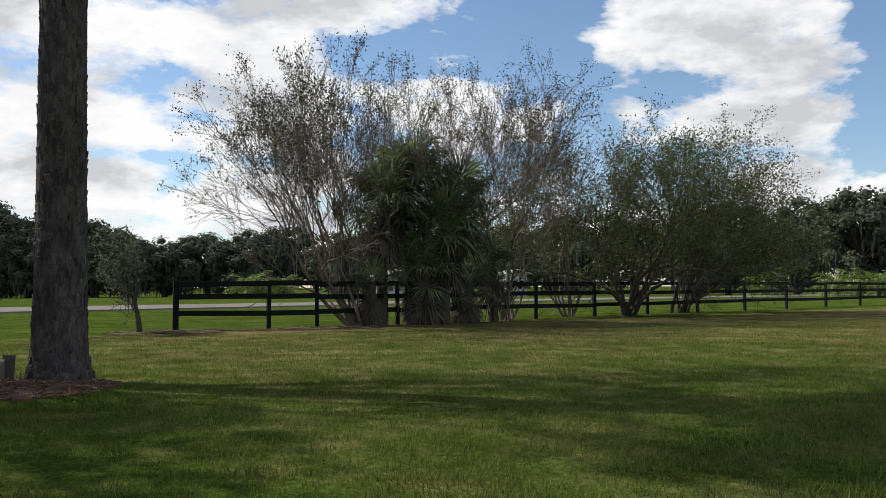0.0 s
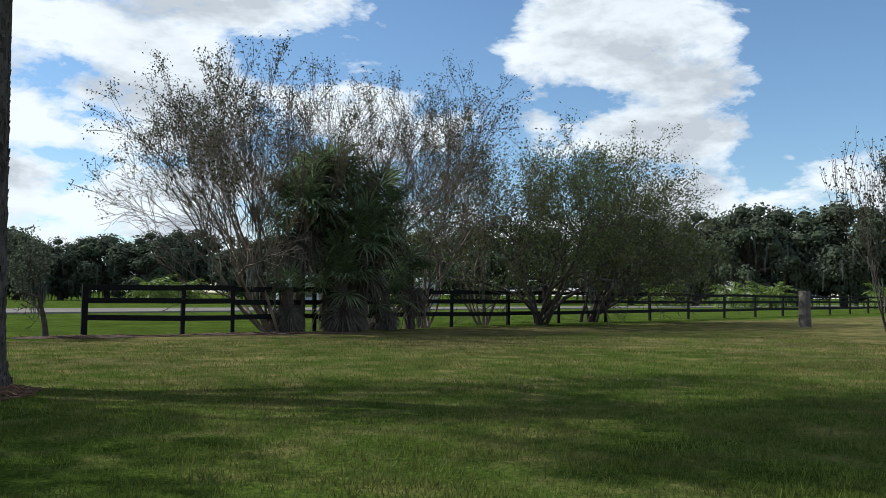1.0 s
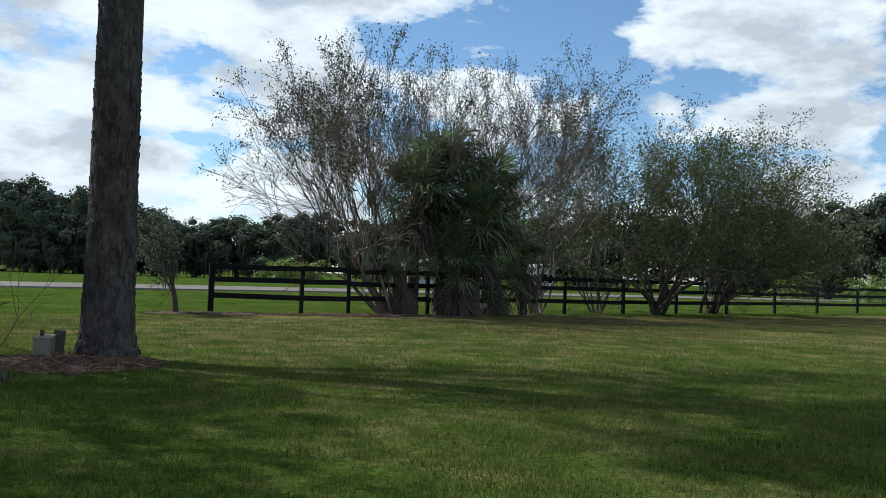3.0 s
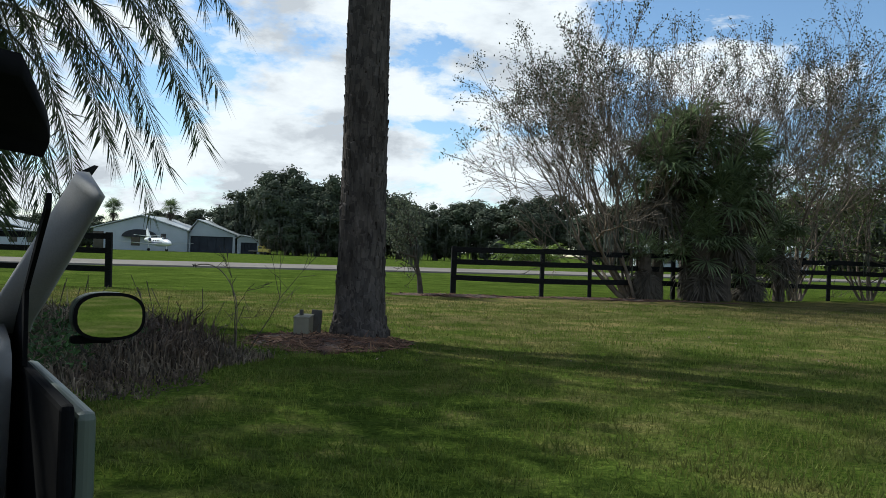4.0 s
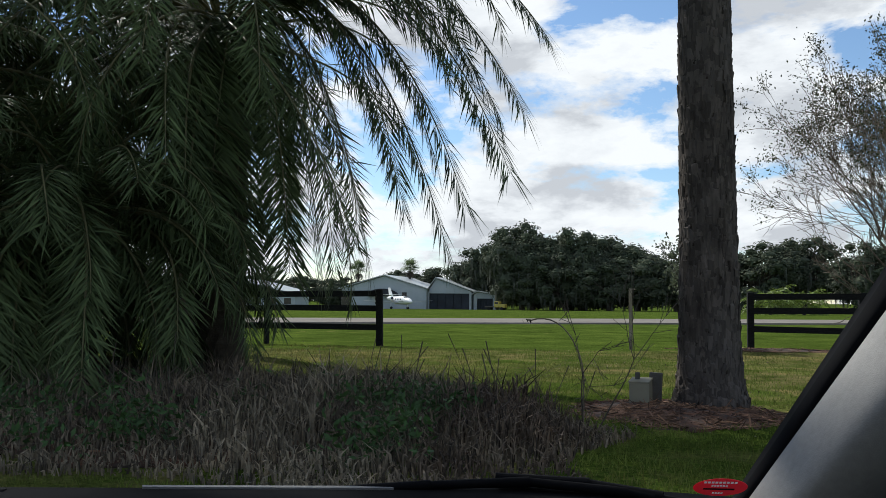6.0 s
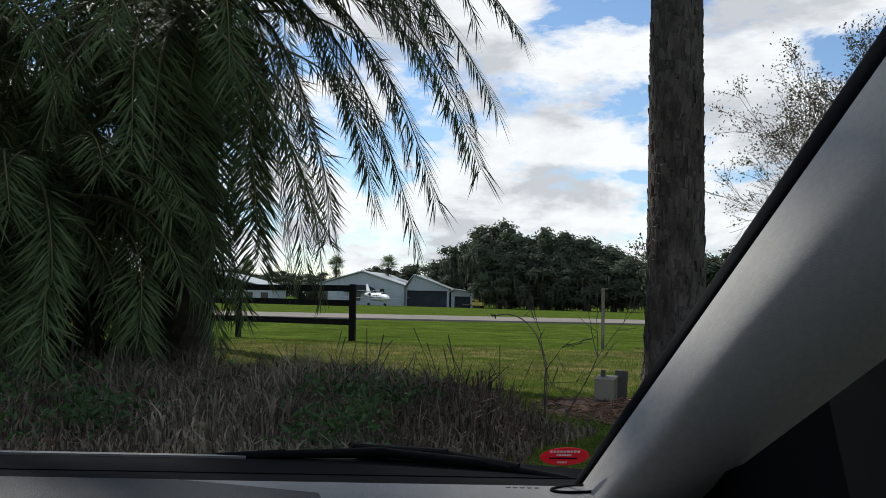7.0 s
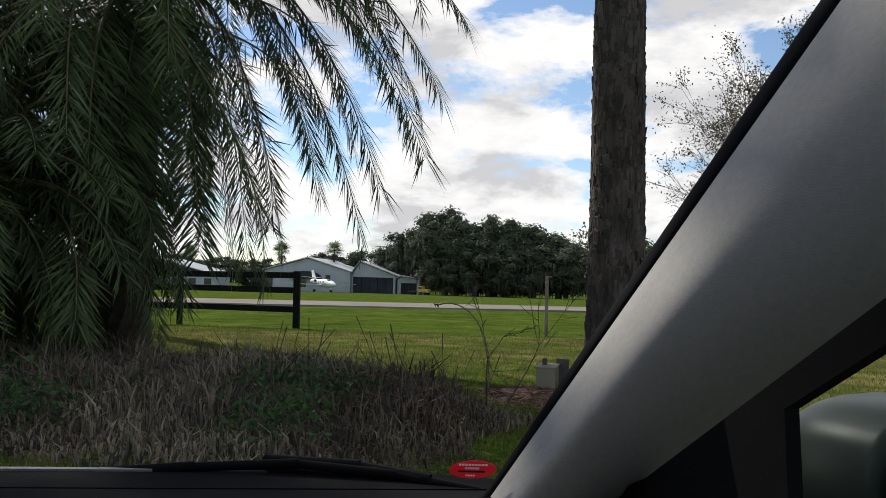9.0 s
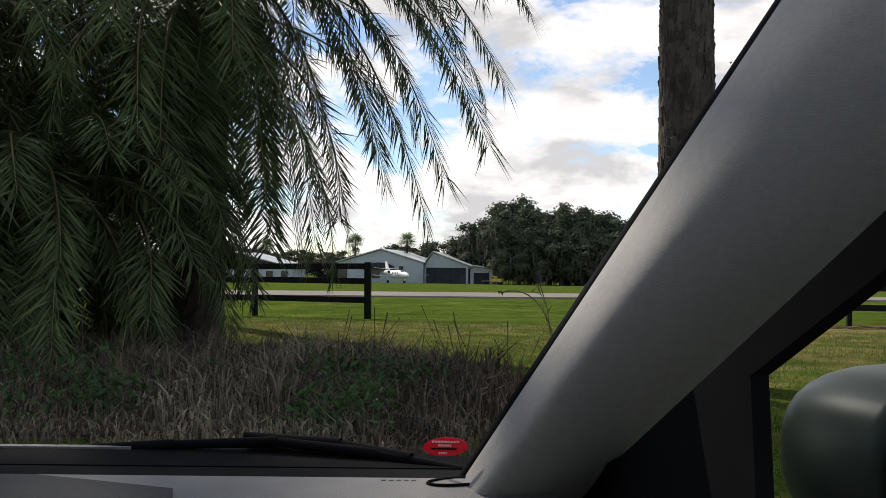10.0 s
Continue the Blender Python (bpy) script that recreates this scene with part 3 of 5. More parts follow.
# ---- cabbage palms ----
def fan(r, hub, way, size, blades=23):
    """One fan leaf: a stalk, and blades that spread from its end."""
    d = np.array(way, float)
    d /= np.linalg.norm(d)
    side = np.cross(d, (0, 0, 1.0))
    side /= max(np.linalg.norm(side), 1e-6)
    up = np.cross(side, d)
    c = np.array(hub) + d * size * 0.75
    v, stalk = [], (*hub, *c, 0.018, 0.012)
    for k in range(blades):
        a = -2.2 + 4.4 * k / (blades - 1) + r.normal() * 0.05
        w = d * math.cos(a) + side * math.sin(a) + up * r.uniform(-0.2, 0.2)
        ln = size * (0.75 + 0.25 * math.cos(a)) * r.uniform(0.85, 1.1)
        mid, tip = c + w * ln * 0.55, c + w * ln + np.array([0, 0, -0.28 * ln * r.uniform(0.4, 1.3)])
        n = np.cross(w, up) * 0.03 * size
        v += [c, mid + n, tip, mid - n]
    return stalk, v


def cabbage_palm(at, height, heads, size, seed, trunk_r=0.17, dead=10, label="dark cabbage palm among the bare shrubs"):
    r = np.random.default_rng(seed)
    ob = thing("cabbage_palm", at, label, "palm", "cabbage palms in the clump")
    rings = []
    for i in range(14):
        z = -0.1 + (height + 0.1) * i / 13
        rr = trunk_r * (1.25 - 0.3 * i / 13) * (1 + 0.1 * (i % 2))
        rings.append([(math.cos(a) * rr, math.sin(a) * rr, z) for a in np.linspace(0, 2 * np.pi, 10, endpoint=False)])
    part("trunk", loft(rings), DARK_BARK, ob)
    for kind, count, mat in (("leaf_crown", heads, FAN_LEAF), ("dead_leaves", dead, FAN_DEAD)):
        stalks, v = [], []
        for _ in range(count):
            el = r.uniform(-0.5, 1.35) if kind == "leaf_crown" else r.uniform(-1.45, -0.9)
            az = r.uniform(0, 2 * np.pi)
            s, q = fan(r, (0, 0, height + r.uniform(-0.35, 0.15) - (0.3 if kind != "leaf_crown" else 0)),
                       (math.cos(az) * math.cos(el), math.sin(az) * math.cos(el), math.sin(el)), size * r.uniform(0.8, 1.1))
            stalks.append(s)
            v += q
        tv, tq = tubes(stalks, 4)
        v = np.array(v)
        q = np.arange(len(v)).reshape(-1, 4) + len(tv)
        part(kind, fast_mesh(kind, np.concatenate([tv, v]), np.concatenate([tq, q]), mat), None, ob,
             "dry straw-coloured hanging leaves" if kind == "dead_leaves" else "")
    return ob


cabbage_palm((8.1, 28.2, 0), 5.2, 50, 1.35, 1)
cabbage_palm((10.1, 28.5, 0), 4.6, 46, 1.3, 2)
cabbage_palm((6.9, 27.4, 0), 4.3, 50, 1.2, 3)
cabbage_palm((9.1, 27.3, 0), 3.3, 42, 1.1, 4, 0.22, 16)
cabbage_palm((8.2, 27.0, 0), 1.9, 34, 1.0, 5, 0.3, 20)
cabbage_palm((11.6, 28.6, 0), 2.2, 26, 0.9, 6, 0.16, 14)
cabbage_palm((10.3, 27.9, 0), 1.4, 18, 0.8, 7, 0.16, 12)
cabbage_palm((6.3, 26.8, 0), 1.5, 14, 0.7, 8, 0.2, 18)


# ---- date palm beside the drive ----
def frond(r, base, az, el, length, droop, pairs=96, leaf=0.46):
    """A feather leaf: a bent rib with two rows of narrow leaflets that hang."""
    segs, v = [], []
    p = np.array(base, float)
    n, swing = 22, r.normal() * 0.6
    pts, ways = [p], []
    for i in range(n):
        e = el - droop * (i / n) ** 1.25
        az += swing / n
        d = np.array([math.cos(az) * math.cos(e), math.sin(az) * math.cos(e), math.sin(e)])
        q = p + d * length / n
        segs.append((*p, *q, 0.030 * (1 - i / n) + 0.004, 0.030 * (1 - (i + 1) / n) + 0.004))
        pts.append(q)
        ways.append(d)
        p = q
    for k in range(pairs):
        f = 0.14 + 0.86 * k / (pairs - 1)
        i = min(n - 1, int(f * n))
        c = pts[i] + (pts[i + 1] - pts[i]) * (f * n - i if f < 1 else 1)
        d = ways[i]
        side = np.cross(d, (0, 0, 1.0))
        side /= max(np.linalg.norm(side), 0.05)
        ln = leaf * (0.6 + 0.65 * math.sin(min(1.0, f * 1.05) * math.pi * 0.8 + 0.25)) * r.uniform(0.85, 1.12)
        for s in (-1, 1):
            w = side * s * r.uniform(0.55, 1.05) + d * r.uniform(0.5, 0.95) + np.array([0, 0, -r.uniform(0.0, 0.5)]) + r.normal(size=3) * 0.2
            w /= np.linalg.norm(w)
            nrm = np.cross(w, d)
            nrm /= max(np.linalg.norm(nrm), 1e-6)
            wd = np.cross(w, nrm) * 0.0125
            v += [c, c + w * ln * 0.4 + wd, c + w * ln + np.array([0, 0, -0.10 * ln]), c + w * ln * 0.4 - wd]
    return segs, v


def arched_frond(r, base, tip, rise, pairs=130, leaf=0.55, hang=0.5):
    """A long feather leaf that rises from the crown, arches over and hangs to its tip."""
    b, t = np.array(base, float), np.array(tip, float)
    flat = (t - b) * np.array([1, 1, 0])
    c1 = b + flat * 0.42 + np.array([0, 0, rise])
    c2 = b + flat * 0.84 + np.array([0, 0, (t[2] - b[2]) * (1 - hang) + rise * 0.35])
    n = 26
    pts = [b * (1 - f) ** 3 + 3 * c1 * f * (1 - f) ** 2 + 3 * c2 * f * f * (1 - f) + t * f ** 3 for f in np.linspace(0, 1, n + 1)]
    segs, v = [], []
    for i in range(n):
        segs.append((*pts[i], *pts[i + 1], 0.026 * (1 - i / n) + 0.004, 0.026 * (1 - (i + 1) / n) + 0.004))
    for k in range(pairs):
        f = 0.12 + 0.88 * k / (pairs - 1)
        i = min(n - 1, int(f * n))
        c = pts[i] + (pts[i + 1] - pts[i]) * (f * n - i)
        d = pts[i + 1] - pts[i]
        d /= np.linalg.norm(d)
        side = np.cross(d, flat / np.linalg.norm(flat) * 0.6 + np.array([0, 0, 0.8]))
        side /= max(np.linalg.norm(side), 0.05)
        ln = leaf * (0.62 + 0.6 * math.sin(min(1.0, f) * math.pi * 0.86)) * r.uniform(0.85, 1.12)
        for s in (-1, 1):
            w = side * s * r.uniform(0.75, 1.1) + d * r.uniform(0.55, 0.85) + np.array([0, 0, -r.uniform(0.0, 0.3)]) + r.normal(size=3) * 0.09
            w /= np.linalg.norm(w)
            nrm = np.cross(w, d)
            nrm /= max(np.linalg.norm(nrm), 1e-6)
            wd = np.cross(w, nrm) * 0.015
            v += [c, c + w * ln * 0.4 + wd, c + w * ln + np.array([0, 0, -0.12 * ln]), c + w * ln * 0.4 - wd]
    return segs, v


def date_palm(at, height, count, length, seed, label, clear=None, hand_set=()):
    r = np.random.default_rng(seed)
    ob = thing("date_palm", at, label, "palm")
    rings = []
    for i in range(24):
        z = -0.1 + (height + 0.1) * i / 23
        rr = 0.36 * (1 + 0.08 * (i % 2)) + (0.10 if i > 20 else 0)
        rings.append([(math.cos(a + i * 0.2) * rr, math.sin(a + i * 0.2) * rr, z) for a in np.linspace(0, 2 * np.pi, 14, endpoint=False)])
    part("trunk", loft(rings), DARK_BARK, ob)
    plan = []
    for k in range(count):
        az = 2.399963 * k + r.normal() * 0.1
        f = k / count
        if clear and abs(math.remainder(az - clear[0], 2 * math.pi)) < clear[1] and f > 0.25:
            continue
        plan.append((az, 1.25 - 2.25 * f + r.normal() * 0.08, 2.55 - 1.8 * f + r.normal() * 0.1, length * r.uniform(0.85, 1.08)))
    made = [frond(r, (math.cos(az) * 0.25, math.sin(az) * 0.25, height + r.uniform(-0.3, 0.2)), az, el, ln, droop) for az, el, droop, ln in plan]
    made += [arched_frond(r, (0.2, 0.0, height + r.uniform(-0.2, 0.2)), (x - at[0], y - at[1], z - at[2]), rise, 140, 0.64) for x, y, z, rise in hand_set]
    for segs, v in made:
        tv, tq = tubes(segs, 4)
        rib = part("frond", fast_mesh("frond", tv, tq, RACHIS, True), None, ob)
        v = np.array(v)
        tagged(part("foliage", fast_mesh("foliage", v, np.arange(len(v)).reshape(-1, 4), FROND_LEAF), None, rib), kind="stuff")
    return ob


date_palm((-9.1, 13.0, 0), 5.3, 84, 4.7, 5, "large dark date palm with long drooping fronds", (-0.05, 0.95),
          [(-5.62, 13.0, 1.75, 1.1), (-5.32, 12.55, 2.50, 1.5), (-4.64, 12.0, 2.85, 2.0), (-4.15, 12.0, 4.55, 2.6), (-5.0, 13.6, 3.9, 2.4),
           (-6.95, 13.5, 1.72, 1.0), (-7.25, 12.9, 1.55, 0.9), (-7.6, 13.3, 1.45, 0.7), (-7.75, 12.4, 1.6, 0.9), (-6.2, 12.4, 2.9, 1.4),
           (-8.05, 12.7, 2.1, 0.6), (-6.6, 14.2, 2.6, 1.3), (-5.9, 13.4, 3.2, 1.9),
           (-8.35, 12.0, 1.9, 0.5), (-8.6, 11.7, 2.4, 0.6), (-8.95, 11.9, 2.0, 0.5), (-9.3, 11.6, 2.6, 0.6), (-5.0, 12.9, 3.3, 1.9), (-4.5, 12.3, 3.7, 2.3)])
date_palm((-10.25, 11.1, 0), 2.2, 100, 3.0, 6, "lower date palm with fronds that sweep the ground")
date_palm((-12.6, 10.6, 0), 4.5, 76, 4.2, 8, "date palm at the edge of the drive")
date_palm((-13.2, 14.6, 0), 4.6, 70, 4.4, 9, "date palm half hidden behind the others")


# ---- big pine by the drive ----
def pine(at):
    r = np.random.default_rng(12)
    ob = thing("pine_tree", at, "tall pine with a straight trunk of flaking plated bark", "tree")

    def radius(z):
        return 0.326 + 0.040 * math.exp(-z / 1.5) + 0.075 * math.exp(-max(z, 0) / 0.22) - 0.006 * z

    rings = []
    for i in range(90):
        z = -0.15 + 15.0 * (i / 89) ** 1.35
        rings.append([(math.cos(a) * radius(z) * (1 + 0.035 * noise.noise((math.cos(a) * 3, math.sin(a) * 3, z * 1.2))) - 0.004 * z,
                       math.sin(a) * radius(z) * (1 + 0.035 * noise.noise((math.sin(a) * 3, 5, z * 1.2))), z) for a in np.linspace(0, 2 * np.pi, 36, endpoint=False)])
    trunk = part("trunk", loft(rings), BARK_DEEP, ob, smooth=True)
    # bark plates: uneven slabs, each lifted a little from the trunk
    v, q = [], []
    for k in range(6500):
        z = 7.0 * r.random() ** 1.15
        a = r.uniform(0, 2 * np.pi)
        hw, hh = r.uniform(0.014, 0.048), r.uniform(0.035, 0.13)
        rad, th = radius(z), r.uniform(0.006, 0.020)
        lift = r.uniform(-0.012, 0.022) * (r.random() < 0.35)
        base = len(v)
        for dz, da, out in ((-1, -1, 0), (-1, 1, 0), (1, 1, 0), (1, -1, 0), (-0.82, -0.7, th), (-0.8, 0.72, th), (0.8, 0.7, th + lift), (0.85, -0.75, th + lift)):
            aa = a + (da * hw + r.normal() * 0.010) / rad
            rr = rad + out - 0.004
            v.append((math.cos(aa) * rr - 0.004 * z, math.sin(aa) * rr, z + dz * hh + r.normal() * 0.018))
        for f in ((4, 5, 6, 7), (0, 1, 5, 4), (1, 2, 6, 5), (2, 3, 7, 6), (3, 0, 4, 7)):
            q.append([base + i for i in f])
    tagged(part("bark", fast_mesh("bark", v, q, BARK), None, trunk), kind="stuff")
    segs, c = [], []
    for k in range(60):
        z = r.uniform(7.0, 15)
        az = r.uniform(0, 2 * np.pi)
        ln = (4.6 - 0.45 * abs(z - 10)) * r.uniform(0.6, 1.1)
        p = np.array((-0.004 * z, 0, z))
        for i in range(6):
            d = np.array([math.cos(az) + r.normal() * 0.2, math.sin(az) + r.normal() * 0.2, 0.25 + r.normal() * 0.15])
            e = p + d * ln / 6
            segs.append((*p, *e, 0.05 * (1 - i / 6) + 0.008, 0.05 * (1 - (i + 1) / 6) + 0.008))
            p = e
            if i > 1:
                c.append(np.repeat(p[None], 130, 0) + r.normal(size=(130, 3)) * 0.34)
    tv, tq = tubes(segs, 5)
    tagged(part("branchwork", fast_mesh("branchwork", tv, tq, DARK_BARK, True), None, ob), kind="stuff")
    v, q = leaf_quads(np.concatenate(c), 0.36, 0.06, r, 0.3)
    part("needles", fast_mesh("needles", v, q, GREEN_LEAF), None, ob)


pine((-2.24, 12.08, 0))


def added_shade_tree(at, height, rad, seed):
    """An unseen tree, added out of view to shade the car and the drive."""
    r = np.random.default_rng(seed)
    ob = thing("added_shade_tree", at, "unseen leafy tree added to shade the car and drive", "tree")
    segs = [(0, 0, -0.1, 0, 0, height * 0.5, 0.4, 0.3)]
    c = []
    for k in range(60):
        az, el = r.uniform(0, 2 * np.pi), r.uniform(0.05, 1.3)
        tip = np.array([math.cos(az) * math.cos(el) * rad, math.sin(az) * math.cos(el) * rad, height * 0.62 + math.sin(el) * rad * 0.7]) * r.uniform(0.75, 1.0)
        segs.append((0, 0, height * 0.5 - 0.1, *(tip * 0.6 + np.array([0, 0, height * 0.12])), 0.14, 0.06))
        segs.append((*(tip * 0.6 + np.array([0, 0, height * 0.12])), *tip, 0.06, 0.02))
        c.append(np.repeat(tip[None], 210, 0) + r.normal(size=(210, 3)) * np.array([0.75, 0.75, 0.4]))
    tv, tq = tubes(segs, 7)
    part("trunk", fast_mesh("trunk", tv, tq, DARK_BARK, True), None, ob)
    v, q = leaf_quads(np.concatenate(c), 0.24, 0.13, r, 0.1)
    part("crown", fast_mesh("crown", v, q, OAK_LEAF), None, ob)


added_shade_tree((-14.5, 10.0, 0), 13.5, 6.4, 17)


def lawn_shade_tree(at, seed):
    """A high open crown added unseen behind the date palm; its limbs throw the broken shade on the lawn."""
    r = np.random.default_rng(seed)
    ob = thing("lawn_shade_tree", at, "unseen open-crowned tree added behind the date palms to shade the lawn", "tree")
    segs, c = [(0, 0, -0.1, 0.3, -0.2, 12.5, 0.34, 0.22)], []
    for x, y, z, k in ((-0.2, 3.4, 19.0, 1.0), (0.7, 2.6, 19.3, 1.1), (2.1, 2.5, 18.8, 1.1), (3.6, 2.2, 19.0, 1.1), (5.0, 2.1, 18.6, 1.0), (6.4, 1.7, 18.4, 1.0),
                       (-4.4, 1.3, 18.2, 1.0), (-2.9, 0.0, 18.6, 1.0), (2.5, -1.8, 18.5, 1.1), (4.5, -2.2, 18.2, 1.0),
                       (6.8, -0.6, 17.8, 0.8), (0.9, -2.4, 18.2, 0.8), (-3.0, -2.4, 17.2, 1.0)):
        tip = np.array([x, y, z])
        knee = np.array([0.3, -0.2, 12.3]) * 0.45 + tip * 0.55 + np.array([0, 0, 0.5])
        segs += [(0.3, -0.2, 12.3, *knee, 0.11, 0.06), (*knee, *tip, 0.06, 0.02)]
        n = int(220 * k)
        c.append(tip + r.normal(size=(n, 3)) * np.array([0.72, 0.72, 0.35]) * k)
    tv, tq = tubes(segs, 7)
    part("trunk", fast_mesh("trunk", tv, tq, DARK_BARK, True), None, ob)
    v, q = leaf_quads(np.concatenate(c), 0.26, 0.15, r, 0.1)
    part("crown", fast_mesh("crown", v, q, OAK_LEAF), None, ob)


lawn_shade_tree((-14.2, 21.0, 0), 18)


# ---- mulch bed, utility box ----
def mulch_mound(name, at, rx, ry, h, label, seed, sticks):
    r = np.random.default_rng(seed)
    rings, n = [], 34
    ob = thing(name, at, label, "mulch")
    for f, z in ((1.0, -0.03), (0.9, 0.3), (0.65, 0.75), (0.35, 1.0), (0.04, 1.05)):
        rings.append([(math.cos(a) * rx * f * (1 + 0.55 * noise.noise((math.cos(a) * 3 + seed, math.sin(a) * 3, 0))),
                       math.sin(a) * ry * f * (1 + 0.55 * noise.noise((math.sin(a) * 3, seed + math.cos(a) * 3, 4))), z * h + 0.02 * noise.noise((a * 3, f * 5, 1))) for a in np.linspace(0, 2 * np.pi, n, endpoint=False)])
    part("bed", loft(rings), MULCH, ob, smooth=True)
    segs = []
    for _ in range(sticks):
        a, f = r.uniform(0, 2 * np.pi), math.sqrt(r.uniform(0, 1.25))
        p = np.array([math.cos(a) * rx * f, math.sin(a) * ry * f, h * max(0, 1 - f * f) * 0.95 + 0.014])
        d = r.normal(size=3) * np.array([1, 1, 0.16])
        d *= (0.025 + 0.16 * r.random() ** 3) / np.linalg.norm(d)
        segs.append((*(p - d), *(p + d), r.uniform(0.003, 0.011), 0.003))
    v, q = tubes(segs, 4)
    st = part("litter", fast_mesh("litter", v, q, STICK), None, ob, "loose bark chips and sticks")
    tagged(st, kind="stuff")


mulch_mound("mulch_bed", (-2.66, 11.4, 0), 1.05, 1.15, 0.07, "reddish brown bark mulch heaped round the pine", 2, 1900)
mulch_mound("leaf_litter", (-10.3, 9.7, 0), 6.3, 2.7, 0.05, "dark brown leaf litter under the dead grass", 8, 1500)
mulch_mound("mulch_bed", (0.1, 25.1, 0), 2.3, 0.7, 0.05, "thin brown mulch along the gateway post", 4, 260)
mulch_mound("mulch_bed", (5.2, 25.9, 0), 3.2, 0.6, 0.04, "thin brown mulch under the fence", 6, 160)


def fallen_leaves():
    r = np.random.default_rng(77)
    n = 5000
    y = 9 + 16 * r.random(n)
    x = r.uniform(-1, 1, n) * (8 + y * 0.6) + 3
    keep = (np.array([noise.noise((a * 0.35, b * 0.35, 2)) for a, b in zip(x, y)]) + r.uniform(-0.4, 0.4, n) > 0.12) & ~in_dead_patch(x, y)
    c = np.stack([x, y, 0.03 + 0.02 * r.random(n)], 1)[keep]
    v, q = leaf_quads(c, 0.034, 0.018, r)
    tagged(new("fallen_leaves", fast_mesh("fallen_leaves", v, q, STRAW)), "small dry brown leaves scattered on the lawn", "leaves", kind="stuff")


fallen_leaves()


def utility_box():
    ob = thing("utility_box", (-3.05, 11.90, 0), "small beige plastic utility box beside the pine", "utility box", turn=-14)
    bm = block((0.235, 0.20, 0.36), (0, 0, 0.13), 0.012)
    for v in bm.verts:
        if v.co.z > 0.2:
            v.co.z += v.co.y * 0.18
    part("housing", bm, BEIGE_PLASTIC, ob)
    part("lid", block((0.25, 0.215, 0.022), (0, 0.0, 0.318), 0.006, Matrix.Rotation(0.18, 4, "X")), BEIGE_PLASTIC, ob)
    part("knob", block((0.055, 0.04, 0.09), (-0.045, 0.03, 0.365), 0.01), DARK_BOARD, ob)
    board = thing("wooden_board", (-2.88, 12.02, 0), "dark weathered board standing behind the utility box", "board", turn=-10)
    part("plank", block((0.155, 0.045, 0.50), (0, 0, 0.155), 0.006, Matrix.Rotation(0.05, 4, "Y")), DARK_BOARD, board)


utility_box()


# ---- unmown bed of dead grass ----
def dead_grass():
    r = np.random.default_rng(9)
    n = 70000
    x, y = r.uniform(-16.5, -3.0, n), r.uniform(6.4, 12.8, n)
    keep = in_dead_patch(x, y) & (r.random(n) < np.clip(1.15 + x * 0.055, 0.35, 1))
    x, y = x[keep], y[keep]
    clump = np.array([noise.noise((a * 1.6, b * 1.6, 0)) for a, b in zip(x, y)])
    rise = np.clip((y - 6.4) / 2.8, 0.25, 1) * np.clip((-3.1 - x) / 1.2, 0.3, 1)
    h = (0.50 + 0.28 * clump) * rise * r.uniform(0.45, 1.2, len(x))
    ang = r.uniform(0, 2 * np.pi, len(x))
    side = np.stack([np.cos(ang), np.sin(ang), 0 * x], 1) * (0.0075 * r.uniform(0.6, 1.5, len(x)))[:, None]
    ang2 = r.uniform(0, 2 * np.pi, len(x))
    lean = np.stack([np.cos(ang2), np.sin(ang2), 0 * x], 1) * (h * r.uniform(0.05, 0.85, len(x)))[:, None]
    p = np.stack([x, y, 0 * x - 0.02], 1)
    m = p + lean * 0.3 + np.stack([0 * x, 0 * x, h * 0.65], 1)
    t = p + lean + np.stack([0 * x, 0 * x, h * r.uniform(0.55, 1.0, len(x))], 1)
    v = np.stack([p - side, p + side, m + side * 0.9, m - side * 0.9, t + side * 0.15, t - side * 0.15], 1).reshape(-1, 3)
    b = np.arange(len(x))[:, None] * 6
    q = np.concatenate([b + np.array([0, 1, 2, 3]), b + np.array([3, 2, 4, 5])], 0)
    tagged(new("dead_grass", fast_mesh("dead_grass", v, q, STRAW)), "tall tangled bed of dead brown grass", "grass", kind="stuff")
    # green weeds in it
    c = []
    for _ in range(420):
        a, b2 = r.uniform(-11, -3.6), r.uniform(7.0, 10.2)
        if in_dead_patch(np.array([a]), np.array([b2]))[0] and noise.noise((a * 0.9, b2 * 0.9, 7)) > 0.16:
            c.append(np.array([a, b2, 0.22]) + r.normal(size=(46, 3)) * np.array([0.13, 0.13, 0.13]))
    v, q = leaf_quads(np.concatenate(c), 0.075, 0.03, r, 0.0)
    tagged(new("weeds", fast_mesh("weeds", v, q, WEED)), "low green weeds growing through the dead grass", "weeds", kind="stuff")


dead_grass()


def weed_stalks():
    r = np.random.default_rng(31)
    segs = []
    for _ in range(30):
        x, y = r.uniform(-9.5, -3.6), r.uniform(8.0, 10.4)
        if not in_dead_patch(np.array([x]), np.array([y]))[0]:
            continue
        h, lx, ly = r.uniform(0.55, 0.95), r.normal() * 0.08, r.normal() * 0.08
        segs += [(x, y, 0, x + lx, y + ly, h * 0.6, 0.004, 0.003), (x + lx, y + ly, h * 0.6, x + lx * 2.2, y + ly * 2.2, h, 0.003, 0.005)]
    v, q = tubes(segs, 4)
    tagged(new("weed_stalks", fast_mesh("weed_stalks", v, q, DARK_BARK)), "thin dark weed stalks above the dead grass", "weeds", kind="stuff")


weed_stalks()


